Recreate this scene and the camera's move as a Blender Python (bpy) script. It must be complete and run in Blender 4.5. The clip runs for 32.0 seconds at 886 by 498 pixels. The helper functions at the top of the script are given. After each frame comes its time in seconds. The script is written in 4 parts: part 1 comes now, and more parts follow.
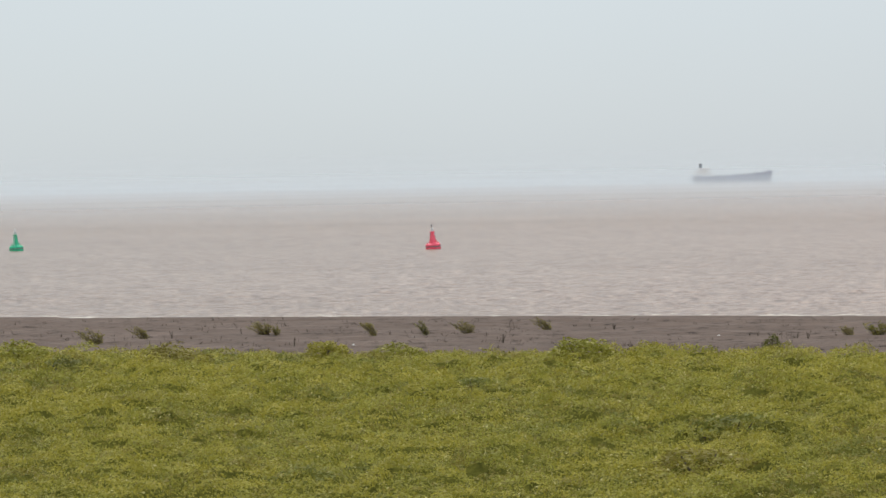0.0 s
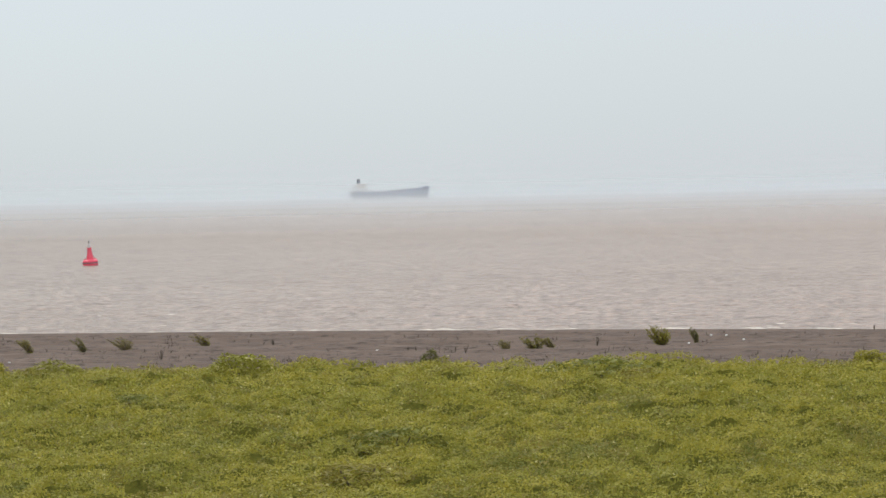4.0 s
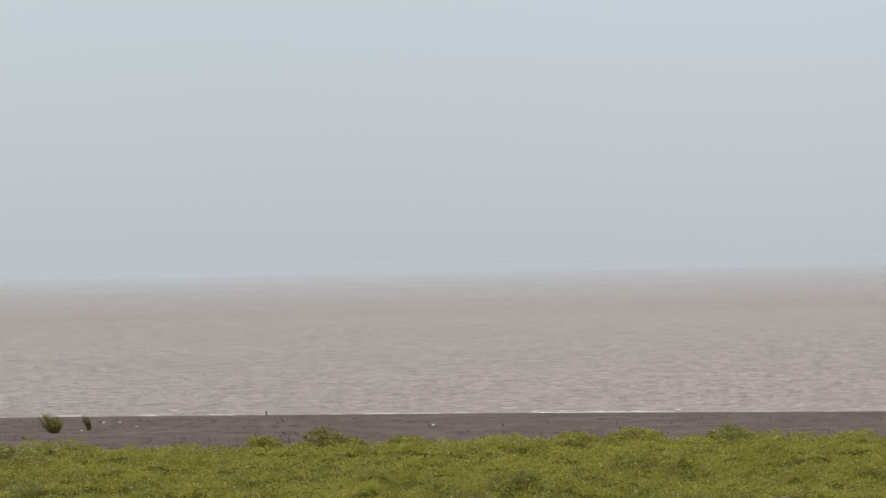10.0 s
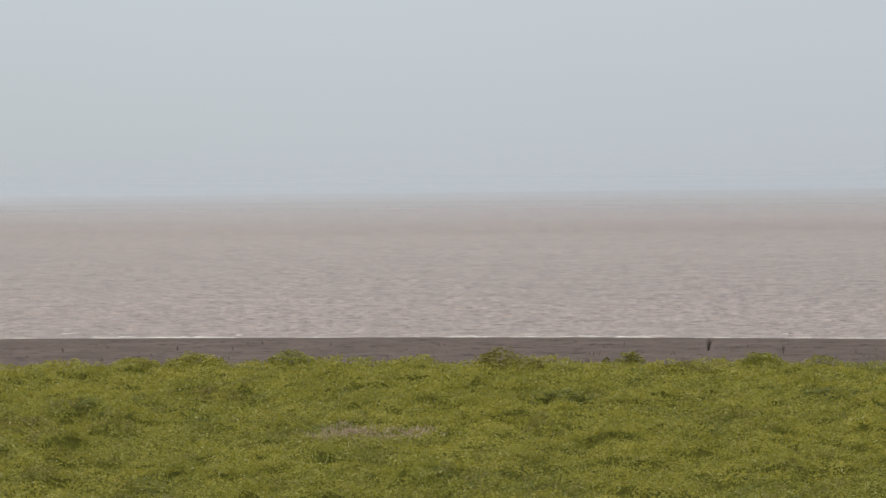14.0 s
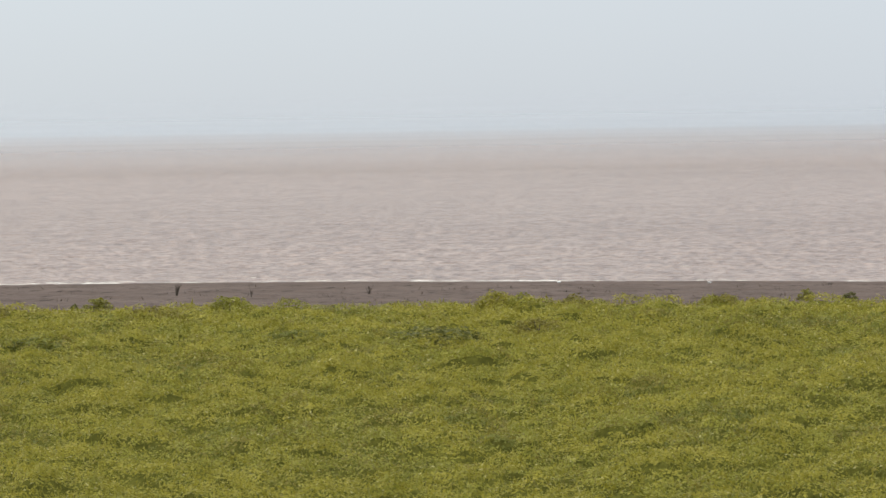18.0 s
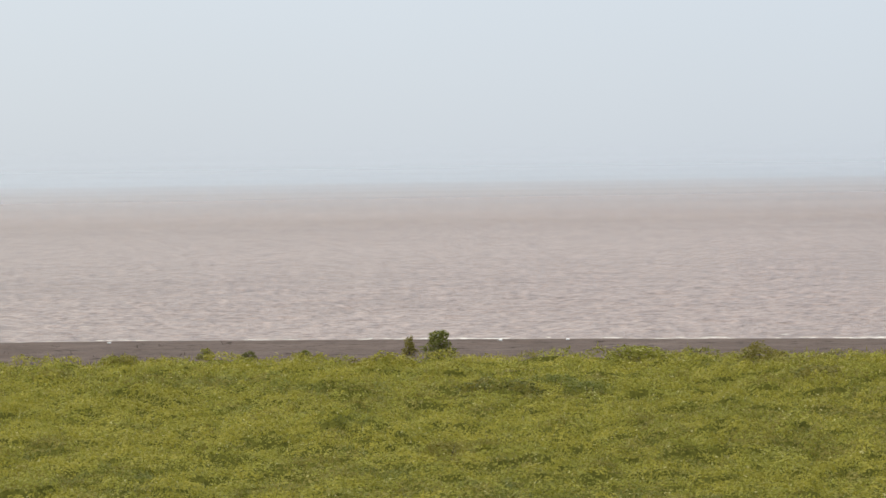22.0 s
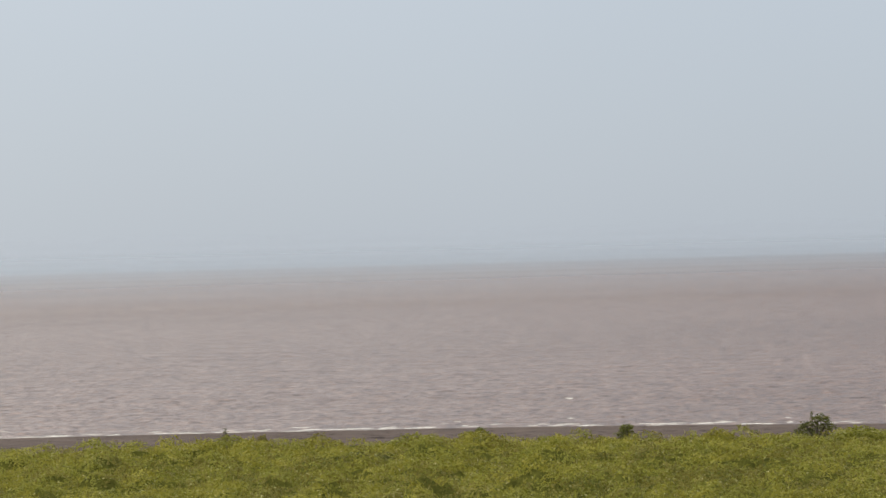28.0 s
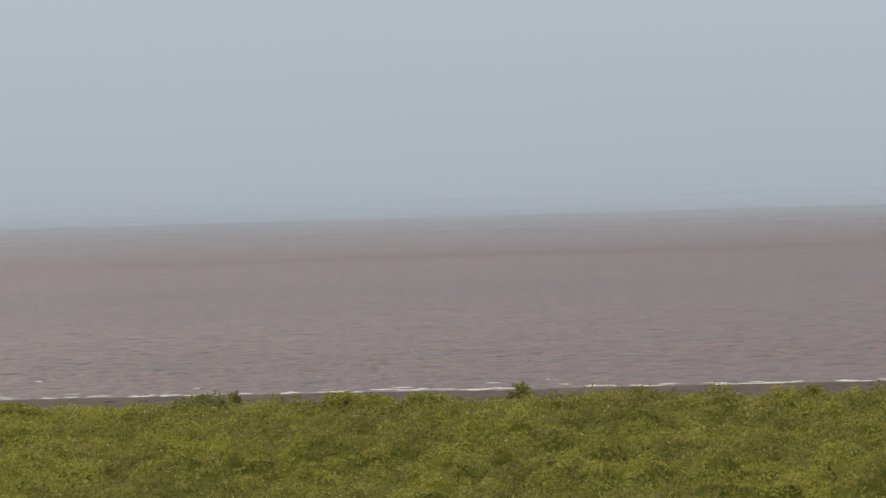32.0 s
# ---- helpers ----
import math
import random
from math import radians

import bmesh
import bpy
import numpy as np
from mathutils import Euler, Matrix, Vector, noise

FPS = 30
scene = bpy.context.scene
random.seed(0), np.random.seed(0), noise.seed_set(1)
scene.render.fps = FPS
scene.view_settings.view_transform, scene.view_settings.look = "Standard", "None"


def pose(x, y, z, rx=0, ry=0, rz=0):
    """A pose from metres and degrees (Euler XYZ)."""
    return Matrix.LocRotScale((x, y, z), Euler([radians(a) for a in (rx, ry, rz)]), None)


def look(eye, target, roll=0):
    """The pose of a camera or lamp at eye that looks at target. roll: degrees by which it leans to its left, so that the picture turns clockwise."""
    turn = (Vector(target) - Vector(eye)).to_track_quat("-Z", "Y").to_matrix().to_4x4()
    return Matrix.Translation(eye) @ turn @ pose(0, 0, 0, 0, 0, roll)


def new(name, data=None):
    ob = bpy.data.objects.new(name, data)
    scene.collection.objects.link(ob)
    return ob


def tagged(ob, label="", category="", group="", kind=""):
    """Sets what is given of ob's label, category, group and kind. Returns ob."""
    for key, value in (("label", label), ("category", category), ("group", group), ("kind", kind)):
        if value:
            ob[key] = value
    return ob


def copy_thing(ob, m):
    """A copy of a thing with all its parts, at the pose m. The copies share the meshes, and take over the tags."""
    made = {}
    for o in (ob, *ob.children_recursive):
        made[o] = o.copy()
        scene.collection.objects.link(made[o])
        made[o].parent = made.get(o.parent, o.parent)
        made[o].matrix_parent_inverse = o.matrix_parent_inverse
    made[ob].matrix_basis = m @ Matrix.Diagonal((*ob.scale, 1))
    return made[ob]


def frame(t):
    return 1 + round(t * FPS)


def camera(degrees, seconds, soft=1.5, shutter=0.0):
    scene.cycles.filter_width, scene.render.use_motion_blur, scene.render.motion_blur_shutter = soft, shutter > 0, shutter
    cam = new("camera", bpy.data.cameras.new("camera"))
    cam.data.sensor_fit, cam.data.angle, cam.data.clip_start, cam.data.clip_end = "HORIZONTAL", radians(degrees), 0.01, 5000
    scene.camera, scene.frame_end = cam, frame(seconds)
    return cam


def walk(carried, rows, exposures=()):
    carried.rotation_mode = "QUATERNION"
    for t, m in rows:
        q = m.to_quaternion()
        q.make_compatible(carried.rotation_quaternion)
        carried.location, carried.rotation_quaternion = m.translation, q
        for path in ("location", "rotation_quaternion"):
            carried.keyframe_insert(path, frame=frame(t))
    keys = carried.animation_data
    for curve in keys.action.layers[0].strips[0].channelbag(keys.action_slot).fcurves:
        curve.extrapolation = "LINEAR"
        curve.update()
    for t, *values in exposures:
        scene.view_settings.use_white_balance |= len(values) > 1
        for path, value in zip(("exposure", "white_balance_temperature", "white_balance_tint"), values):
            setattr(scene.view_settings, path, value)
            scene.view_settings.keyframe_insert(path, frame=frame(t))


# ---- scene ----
# Camera: stands on one spot 10 m above the sea and pans to the right with a long lens.
# Rows: seconds, yaw, pitch, roll in degrees.
cam = camera(17.106, 32.0, soft=1.5)
EYE = (0.0, 0.0, 10.0)
PAN = [
    (0, -0.000, -1.313, -1.001), (0.5, -1.161, -1.686, -0.983), (1, -1.999, -2.029, -0.905), (1.5, -2.730, -1.899, -0.950),
    (2, -3.306, -1.565, -0.889), (2.5, -4.047, -1.130, -0.700), (4.5, -7.644, -1.107, -1.235), (5, -8.709, -0.960, -1.209),
    (5.5, -9.807, -0.732, -1.118), (6, -11.211, -0.403, -1.340), (6.5, -12.502, -0.204, -1.292), (7, -13.620, -0.298, -1.199),
    (7.5, -14.254, -0.693, -1.231), (8, -15.064, -0.175, -0.902), (8.5, -16.068, 0.602, -0.847), (9, -16.927, 0.864, -0.928),
    (9.5, -17.748, 0.924, -1.052), (10, -18.436, 0.344, -1.038), (10.5, -19.347, 0.329, -0.773), (11, -20.404, 0.324, -0.755),
    (11.5, -21.222, 0.253, -0.696), (12, -21.963, 0.051, -0.877), (12.5, -22.797, -0.301, -0.909), (13, -24.049, -0.891, -0.877),
    (13.5, -25.251, -1.044, -0.507), (14, -26.925, -1.218, -0.565), (14.5, -28.514, -1.253, -0.619), (16.5, -32.869, -2.354, -1.014),
    (17, -34.857, -2.283, -0.767), (17.5, -36.261, -2.257, -1.055), (18, -37.244, -2.415, -0.875), (18.5, -37.665, -2.324, -0.890),
    (19, -38.766, -1.734, -0.827), (19.5, -40.871, -1.083, -0.903), (20, -42.934, -1.214, -0.764), (20.5, -44.298, -1.965, -1.013),
    (21, -45.944, -2.082, -0.990), (21.5, -47.408, -1.901, -0.900), (22, -48.910, -1.419, -0.827), (22.5, -50.483, -1.083, -0.741),
    (23, -52.206, -0.403, -0.436), (23.5, -53.601, -0.257, -0.481), (24, -55.247, 0.215, -0.742), (24.5, -56.720, 0.425, -0.858),
    (25, -58.097, 0.327, -0.727), (25.5, -59.242, 0.114, -0.408), (26, -61.668, 0.215, -0.821), (26.5, -64.124, 0.582, -1.062),
    (28.5, -68.522, 0.304, -1.638), (29, -71.560, 0.937, -1.769), (29.5, -73.817, 1.406, -1.753), (30, -75.399, 0.892, -1.633),
    (30.5, -76.693, 0.298, -1.509), (31, -78.324, -0.220, -1.388), (31.5, -80.337, -0.367, -1.617), (32, -83.090, -0.746, -1.674),
]
EXPOSURES = [
    (0, -0.12, 6480, 10), (2, -0.09, 6500, 10), (5, -0.06, 6500, 10), (6, -0.06, 6500, 10), (7, -0.34, 6420, 10), (8, -0.44, 6420, 10), (9, -0.38, 6420, 10), (11, -0.39, 6420, 10), (13, -0.39, 6420, 10), (16.5, -0.30, 6450, 10), (17.1, -0.24, 6450, 10),
    (18, -0.05, 6480, 10), (19.5, -0.03, 6480, 10), (21, -0.02, 6480, 10), (23.2, -0.02, 6450, 10), (24, -0.36, 6450, 10), (26.5, -0.31, 6480, 10), (29, -0.27, 6500, 10), (30, -0.58, 6500, 10), (30.5, -0.70, 6500, 10), (32, -0.48, 6480, 10)]
walk(cam, [(t, pose(*EYE, 90 + p, 0, y) @ pose(0, 0, 0, 0, 0, r)) for t, y, p, r in PAN], EXPOSURES)

# World: bright overcast sky, brighter towards the zenith, with a weak veiled sun.
SUN_AZ, SUN_EL = radians(-15), radians(58)
world = bpy.data.worlds.new("overcast_sky")
scene.world = world
world.use_nodes = True
wn, wl = world.node_tree.nodes, world.node_tree.links
wn.clear()
w_out = wn.new("ShaderNodeOutputWorld")
w_add = wn.new("ShaderNodeAddShader")
w_sky = wn.new("ShaderNodeTexSky")
w_sky.sky_type = "NISHITA"
w_sky.sun_disc = False
w_sky.sun_elevation, w_sky.sun_rotation = SUN_EL, SUN_AZ
w_bg1, w_bg2 = wn.new("ShaderNodeBackground"), wn.new("ShaderNodeBackground")
w_bg1.inputs["Strength"].default_value = 0.012
wl.new(w_sky.outputs["Color"], w_bg1.inputs["Color"])
w_tc, w_sep = wn.new("ShaderNodeTexCoord"), wn.new("ShaderNodeSeparateXYZ")
wl.new(w_tc.outputs["Generated"], w_sep.inputs[0])
w_rng = wn.new("ShaderNodeMapRange")
w_rng.inputs["From Min"].default_value, w_rng.inputs["From Max"].default_value = 0.0, 1.0
w_rng.inputs["To Min"].default_value, w_rng.inputs["To Max"].default_value = 1.0, 2.5
wl.new(w_sep.outputs["Z"], w_rng.inputs["Value"])
w_ns = wn.new("ShaderNodeTexNoise")
w_ns.inputs["Scale"].default_value, w_ns.inputs["Detail"].default_value = 2.5, 3.0
wl.new(w_tc.outputs["Generated"], w_ns.inputs["Vector"])
w_cl = wn.new("ShaderNodeMapRange")
w_cl.inputs["From Min"].default_value, w_cl.inputs["From Max"].default_value = 0.3, 0.7
w_cl.inputs["To Min"].default_value, w_cl.inputs["To Max"].default_value = 0.97, 1.03
wl.new(w_ns.outputs["Fac"], w_cl.inputs["Value"])
w_mul = wn.new("ShaderNodeMath")
w_mul.operation = "MULTIPLY"
wl.new(w_rng.outputs["Result"], w_mul.inputs[0])
wl.new(w_cl.outputs["Result"], w_mul.inputs[1])
w_tone = wn.new("ShaderNodeValToRGB")
while len(w_tone.color_ramp.elements) < 4:
    w_tone.color_ramp.elements.new(0.5)
for e, (p, c) in zip(w_tone.color_ramp.elements, ((0.0, (0.584, 0.642, 0.678)), (0.6, (0.588, 0.636, 0.684)), (0.85, (0.562, 0.616, 0.678)), (1.0, (0.520, 0.581, 0.655)))):
    e.position, e.color = p, (*c, 1)
wl.new(w_sep.outputs["X"], w_tone.inputs["Fac"])
wl.new(w_tone.outputs["Color"], w_bg2.inputs["Color"])
wl.new(w_mul.outputs[0], w_bg2.inputs["Strength"])
wl.new(w_bg1.outputs[0], w_add.inputs[0])
wl.new(w_bg2.outputs[0], w_add.inputs[1])
wl.new(w_add.outputs[0], w_out.inputs["Surface"])

sun = new("sun", bpy.data.lights.new("sun", "SUN"))
sun.data.energy, sun.data.angle, sun.data.color = 2.8, radians(6), (1.0, 0.95, 0.87)
sun.matrix_basis = look((0, 0, 0), (-math.sin(SUN_AZ) * math.cos(SUN_EL), -math.cos(SUN_AZ) * math.cos(SUN_EL), -math.sin(SUN_EL)))


# ---- materials ----
def material(name):
    m = bpy.data.materials.new(name)
    m.use_nodes = True
    return m, m.node_tree.nodes, m.node_tree.links, m.node_tree.nodes["Principled BSDF"]


def noise_node(n, l, vec, scale, detail=3.0, rough=0.55, squeeze=None):
    t = n.new("ShaderNodeTexNoise")
    t.inputs["Scale"].default_value, t.inputs["Detail"].default_value, t.inputs["Roughness"].default_value = scale, detail, rough
    if squeeze:
        mp = n.new("ShaderNodeMapping")
        mp.inputs["Scale"].default_value = squeeze
        l.new(vec, mp.inputs["Vector"])
        vec = mp.outputs["Vector"]
    l.new(vec, t.inputs["Vector"])
    return t.outputs["Fac"]


def ramp(n, l, fac, stops):
    r = n.new("ShaderNodeValToRGB")
    while len(r.color_ramp.elements) < len(stops):
        r.color_ramp.elements.new(0.5)
    for e, (p, c) in zip(r.color_ramp.elements, stops):
        e.position, e.color = p, (*c, 1)
    l.new(fac, r.inputs["Fac"])
    return r.outputs["Color"]


def blend(n, l, kind, fac, a, b):
    m = n.new("ShaderNodeMix")
    m.data_type, m.blend_type = "RGBA", kind
    for sock, v in ((m.inputs[0], fac), (m.inputs[6], a), (m.inputs[7], b)):
        if isinstance(v, (int, float)):
            sock.default_value = v
        elif isinstance(v, tuple):
            sock.default_value = (*v, 1)
        else:
            l.new(v, sock)
    return m.outputs[2]


def coords(n, which="Object"):
    return n.new("ShaderNodeTexCoord").outputs[which]


def bump(n, l, height, strength, distance, bsdf, normal=None):
    b = n.new("ShaderNodeBump")
    b.inputs["Strength"].default_value, b.inputs["Distance"].default_value = strength, distance
    l.new(height, b.inputs["Height"])
    if normal is not None:
        l.new(normal, b.inputs["Normal"])
    if bsdf is not None:
        l.new(b.outputs["Normal"], bsdf.inputs["Normal"])
    return b.outputs["Normal"]


def paint(name, colour, rough=0.5, wear=(0.5, 0.5, 0.5), amount=0.15, scale=1.0, metal=0.0):
    m, n, l, b = material(name)
    c = coords(n)
    f = ramp(n, l, noise_node(n, l, c, scale, 6.0, 0.65), [(0.42, (0, 0, 0)), (0.75, (1, 1, 1))])
    k = n.new("ShaderNodeMath")
    k.operation = "MULTIPLY"
    k.inputs[1].default_value = amount
    l.new(f, k.inputs[0])
    l.new(blend(n, l, "MIX", k.outputs[0], colour, wear), b.inputs["Base Color"])
    b.inputs["Roughness"].default_value, b.inputs["Metallic"].default_value = rough, metal
    bump(n, l, noise_node(n, l, c, scale * 6, 3.0), 0.15, 0.02, b)
    return m


def leaf_material(name, dark, mid, light, patch=0.4, dry=(0.48, 0.43, 0.18), dry_at=0.982):
    """Small leaves: tone drifts from patch to patch and from leaf to leaf."""
    m, n, l, b = material(name)
    c = coords(n)
    big = ramp(n, l, noise_node(n, l, c, patch, 3.0, 0.6), [(0.36, dark), (0.50, mid), (0.64, light)])
    small = ramp(n, l, noise_node(n, l, c, 1.9, 2.0, 0.6), [(0.38, dark), (0.50, mid), (0.62, light)])
    tone = blend(n, l, "MIX", 0.5, big, small)
    geo = n.new("ShaderNodeNewGeometry")
    isl = ramp(n, l, geo.outputs["Random Per Island"], [(0.0, (0.89, 0.90, 0.91)), (0.55, (1.0, 1.0, 1.0)), (1.0, (1.12, 1.11, 1.08))])
    tone = blend(n, l, "MULTIPLY", 1.0, tone, isl)
    pick = ramp(n, l, geo.outputs["Random Per Island"], [(dry_at, (0, 0, 0)), (dry_at + 0.01, (1, 1, 1))])
    tone = blend(n, l, "MIX", pick, tone, dry)
    l.new(tone, b.inputs["Base Color"])
    b.inputs["Roughness"].default_value = 0.5
    b.inputs["Specular IOR Level"].default_value = 0.07
    tr = n.new("ShaderNodeBsdfTranslucent")
    l.new(tone, tr.inputs["Color"])
    mx = n.new("ShaderNodeMixShader")
    mx.inputs[0].default_value = 0.38
    l.new(b.outputs[0], mx.inputs[1])
    l.new(tr.outputs[0], mx.inputs[2])
    l.new(mx.outputs[0], n["Material Output"].inputs["Surface"])
    return m


def mud_material():
    m, n, l, b = material("wet_mud")
    c = coords(n)
    base = ramp(n, l, noise_node(n, l, c, 0.18, 5.0, 0.6), [(0.3, (0.078, 0.057, 0.046)), (0.55, (0.100, 0.074, 0.061)), (0.75, (0.126, 0.095, 0.079))])
    fine = ramp(n, l, noise_node(n, l, c, 1.0, 5.0, 0.72), [(0.36, (0.44, 0.42, 0.41)), (0.45, (1, 1, 1)), (0.7, (1.18, 1.15, 1.12))])
    col = blend(n, l, "MULTIPLY", 1.0, base, fine)
    l.new(col, b.inputs["Base Color"])
    b.inputs["Roughness"].default_value = 0.8
    b.inputs["Specular IOR Level"].default_value = 0.04
    bump(n, l, noise_node(n, l, c, 3.0, 5.0, 0.7), 0.6, 0.08, b)
    return m


def soil_material():
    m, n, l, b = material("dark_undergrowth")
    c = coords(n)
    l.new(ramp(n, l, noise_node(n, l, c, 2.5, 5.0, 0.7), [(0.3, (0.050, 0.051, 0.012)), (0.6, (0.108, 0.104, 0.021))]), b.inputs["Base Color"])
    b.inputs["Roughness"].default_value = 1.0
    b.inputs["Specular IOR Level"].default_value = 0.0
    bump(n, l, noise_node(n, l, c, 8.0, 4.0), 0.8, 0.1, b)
    return m


def water_material():
    m, n, l, b = material("silty_sea_water")
    c = coords(n)
    silt_and_light = ramp(n, l, noise_node(n, l, c, 0.006, 5.0, 0.6), [(0.25, (0.219, 0.150, 0.112)), (0.5, (0.243, 0.168, 0.128)), (0.75, (0.266, 0.188, 0.147))])
    bands = ramp(n, l, noise_node(n, l, coords(n, "UV"), 1.0, 4.0, 0.6, (0.9, 1.7, 1)), [(0.30, (0.90, 0.88, 0.86)), (0.5, (1, 1, 1)), (0.70, (1.06, 1.07, 1.08))])
    broad = ramp(n, l, noise_node(n, l, c, 0.09, 4.0, 0.65), [(0.32, (0.93, 0.92, 0.91)), (0.5, (1, 1, 1)), (0.7, (1.05, 1.06, 1.06))])
    # Glints and dark faces of small waves, painted as fine and coarse dashes.
    wave_light = ramp(n, l, noise_node(n, l, coords(n, "UV"), 1.0, 3.0, 0.7, (170, 60, 1)), [(0.38, (0.56, 0.50, 0.45)), (0.5, (1, 1, 1)), (0.62, (1.38, 1.39, 1.40))])
    coarse_wave_light = ramp(n, l, noise_node(n, l, coords(n, "UV"), 1.0, 2.0, 0.6, (64, 14, 1)), [(0.36, (0.80, 0.77, 0.75)), (0.5, (1, 1, 1)), (0.64, (1.13, 1.14, 1.16))])
    # Shade by bearing, painted into the water's colour: darkest far right.
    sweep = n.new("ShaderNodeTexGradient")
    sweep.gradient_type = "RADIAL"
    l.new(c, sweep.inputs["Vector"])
    bearing_shade = ramp(n, l, sweep.outputs["Fac"], [(0.50, (0.47, 0.35, 0.28)), (0.535, (0.55, 0.445, 0.38)), (0.57, (0.76, 0.735, 0.725)), (0.60, (0.87, 0.865, 0.86)), (0.64, (0.90, 0.925, 0.925)), (0.69, (0.93, 0.930, 0.92)), (0.77, (0.80, 0.835, 0.835))])
    for other in (bands, broad, wave_light, coarse_wave_light, bearing_shade):
        silt_and_light = blend(n, l, "MULTIPLY", 1.0, silt_and_light, other)
    l.new(silt_and_light, b.inputs["Base Color"])
    b.inputs["Roughness"].default_value = 0.3
    b.inputs["IOR"].default_value = 1.33
    b.inputs["Specular IOR Level"].default_value = 0.22
    n1 = bump(n, l, noise_node(n, l, c, 0.45, 4.0, 0.6), 0.6, 0.5, None)
    bump(n, l, noise_node(n, l, c, 2.4, 4.0, 0.65), 0.7, 0.16, b, n1)
    return m


def foam_material():
    m, n, l, b = material("surf_foam")
    c = coords(n)
    l.new(ramp(n, l, noise_node(n, l, c, 3.0, 4.0), [(0.3, (0.38, 0.33, 0.28)), (0.6, (0.64, 0.59, 0.53))]), b.inputs["Base Color"])
    b.inputs["Roughness"].default_value = 0.9
    bump(n, l, noise_node(n, l, c, 9.0, 3.0), 0.6, 0.05, b)
    return m


def mist_material(far):
    """Thin sea mist: mostly clear, scatters sky light, densest at eye level over the far water."""
    m, n, l, b = material("thin_sea_mist")
    sep = n.new("ShaderNodeSeparateXYZ")
    l.new(coords(n), sep.inputs[0])
    rng = n.new("ShaderNodeMapRange")
    rng.inputs["From Min"].default_value, rng.inputs["From Max"].default_value = 10 - 0.0175 * far, 10 + 0.05 * far
    l.new(sep.outputs["Z"], rng.inputs["Value"])
    stops = ((0.0, 0.0), (0.054, 0.0), (0.10, 0.12), (0.14, 0.26), (0.176, 0.42), (0.196, 0.58), (0.212, 0.69), (0.229, 0.73), (0.25, 0.60), (0.29, 0.33), (0.34, 0.10), (0.42, 0.0))
    dens = ramp(n, l, rng.outputs["Result"], [(p, (v, v, v)) for p, v in stops])
    dens.node.color_ramp.interpolation = "EASE"
    n.remove(b)
    d, t, clear = n.new("ShaderNodeBsdfDiffuse"), n.new("ShaderNodeBsdfTranslucent"), n.new("ShaderNodeBsdfTransparent")
    for s in (d, t):
        s.inputs["Color"].default_value = (0.745, 0.808, 0.856, 1)
    half, mx = n.new("ShaderNodeMixShader"), n.new("ShaderNodeMixShader")
    l.new(d.outputs[0], half.inputs[1])
    l.new(t.outputs[0], half.inputs[2])
    l.new(dens, mx.inputs[0])
    l.new(clear.outputs[0], mx.inputs[1])
    l.new(half.outputs[0], mx.inputs[2])
    l.new(mx.outputs[0], n["Material Output"].inputs["Surface"])
    return m


MUD, SOIL, WATER, FOAM = mud_material(), soil_material(), water_material(), foam_material()
LEAF = leaf_material("yellow_green_leaves", (0.220, 0.197, 0.030), (0.294, 0.259, 0.039), (0.378, 0.327, 0.058))
LEAF_MID = leaf_material("mid_green_leaves", (0.182, 0.176, 0.030), (0.255, 0.240, 0.039), (0.332, 0.304, 0.056))
LEAF_DUSK = leaf_material("dull_olive_leaves", (0.156, 0.132, 0.030), (0.218, 0.183, 0.039), (0.288, 0.240, 0.056))
LEAF_DARK = leaf_material("dark_green_leaves", (0.086, 0.086, 0.025), (0.130, 0.128, 0.034), (0.186, 0.178, 0.048), 0.6)
LEAF_GREEN = leaf_material("fresh_green_leaves", (0.112, 0.116, 0.027), (0.170, 0.173, 0.037), (0.236, 0.233, 0.053), 0.6)
SEDGE = leaf_material("olive_sedge_blades", (0.155, 0.140, 0.058), (0.225, 0.200, 0.085), (0.300, 0.265, 0.118), 0.8, (0.20, 0.14, 0.09), 0.7)
STRAW = leaf_material("dry_grass_blades", (0.30, 0.21, 0.13), (0.42, 0.31, 0.20), (0.54, 0.42, 0.29), 0.8, (0.60, 0.50, 0.36), 0.8)
BARK = paint("brown_bark", (0.075, 0.055, 0.040), 0.85, (0.13, 0.10, 0.07), 0.6, 12.0)
RED = paint("red_buoy_paint", (0.82, 0.075, 0.13), 0.5, (0.75, 0.30, 0.30), 0.4, 2.5)
GREEN = paint("green_buoy_paint", (0.03, 0.46, 0.24), 0.45, (0.03, 0.16, 0.09), 0.35, 1.5)
PALE = paint("pale_lantern_plastic", (0.62, 0.62, 0.60), 0.35, (0.4, 0.38, 0.35), 0.3, 3.0)
STEEL = paint("grey_steel", (0.20, 0.20, 0.20), 0.5, (0.14, 0.09, 0.06), 0.5, 3.0, 0.6)
HULL = paint("blue_grey_hull_paint", (0.15, 0.165, 0.28), 0.5, (0.24, 0.18, 0.17), 0.35, 0.08)
BOOT = paint("rust_red_hull_paint", (0.19, 0.10, 0.09), 0.6, (0.12, 0.08, 0.07), 0.4, 0.1)
HOUSE = paint("white_ship_paint", (0.90, 0.89, 0.86), 0.4, (0.55, 0.46, 0.36), 0.2, 0.2)
DARKP = paint("dark_funnel_paint", (0.12, 0.13, 0.15), 0.5, (0.1, 0.1, 0.1), 0.3, 0.2)
DECK = paint("deck_hatch_paint", (0.16, 0.17, 0.18), 0.7, (0.22, 0.14, 0.10), 0.5, 0.2)
GLASS = paint("dark_window_glass", (0.02, 0.025, 0.03), 0.08, (0.03, 0.03, 0.03), 0.1, 1.0)
LITTER = paint("pale_plastic", (0.74, 0.73, 0.70), 0.5, (0.5, 0.47, 0.42), 0.3, 8.0)


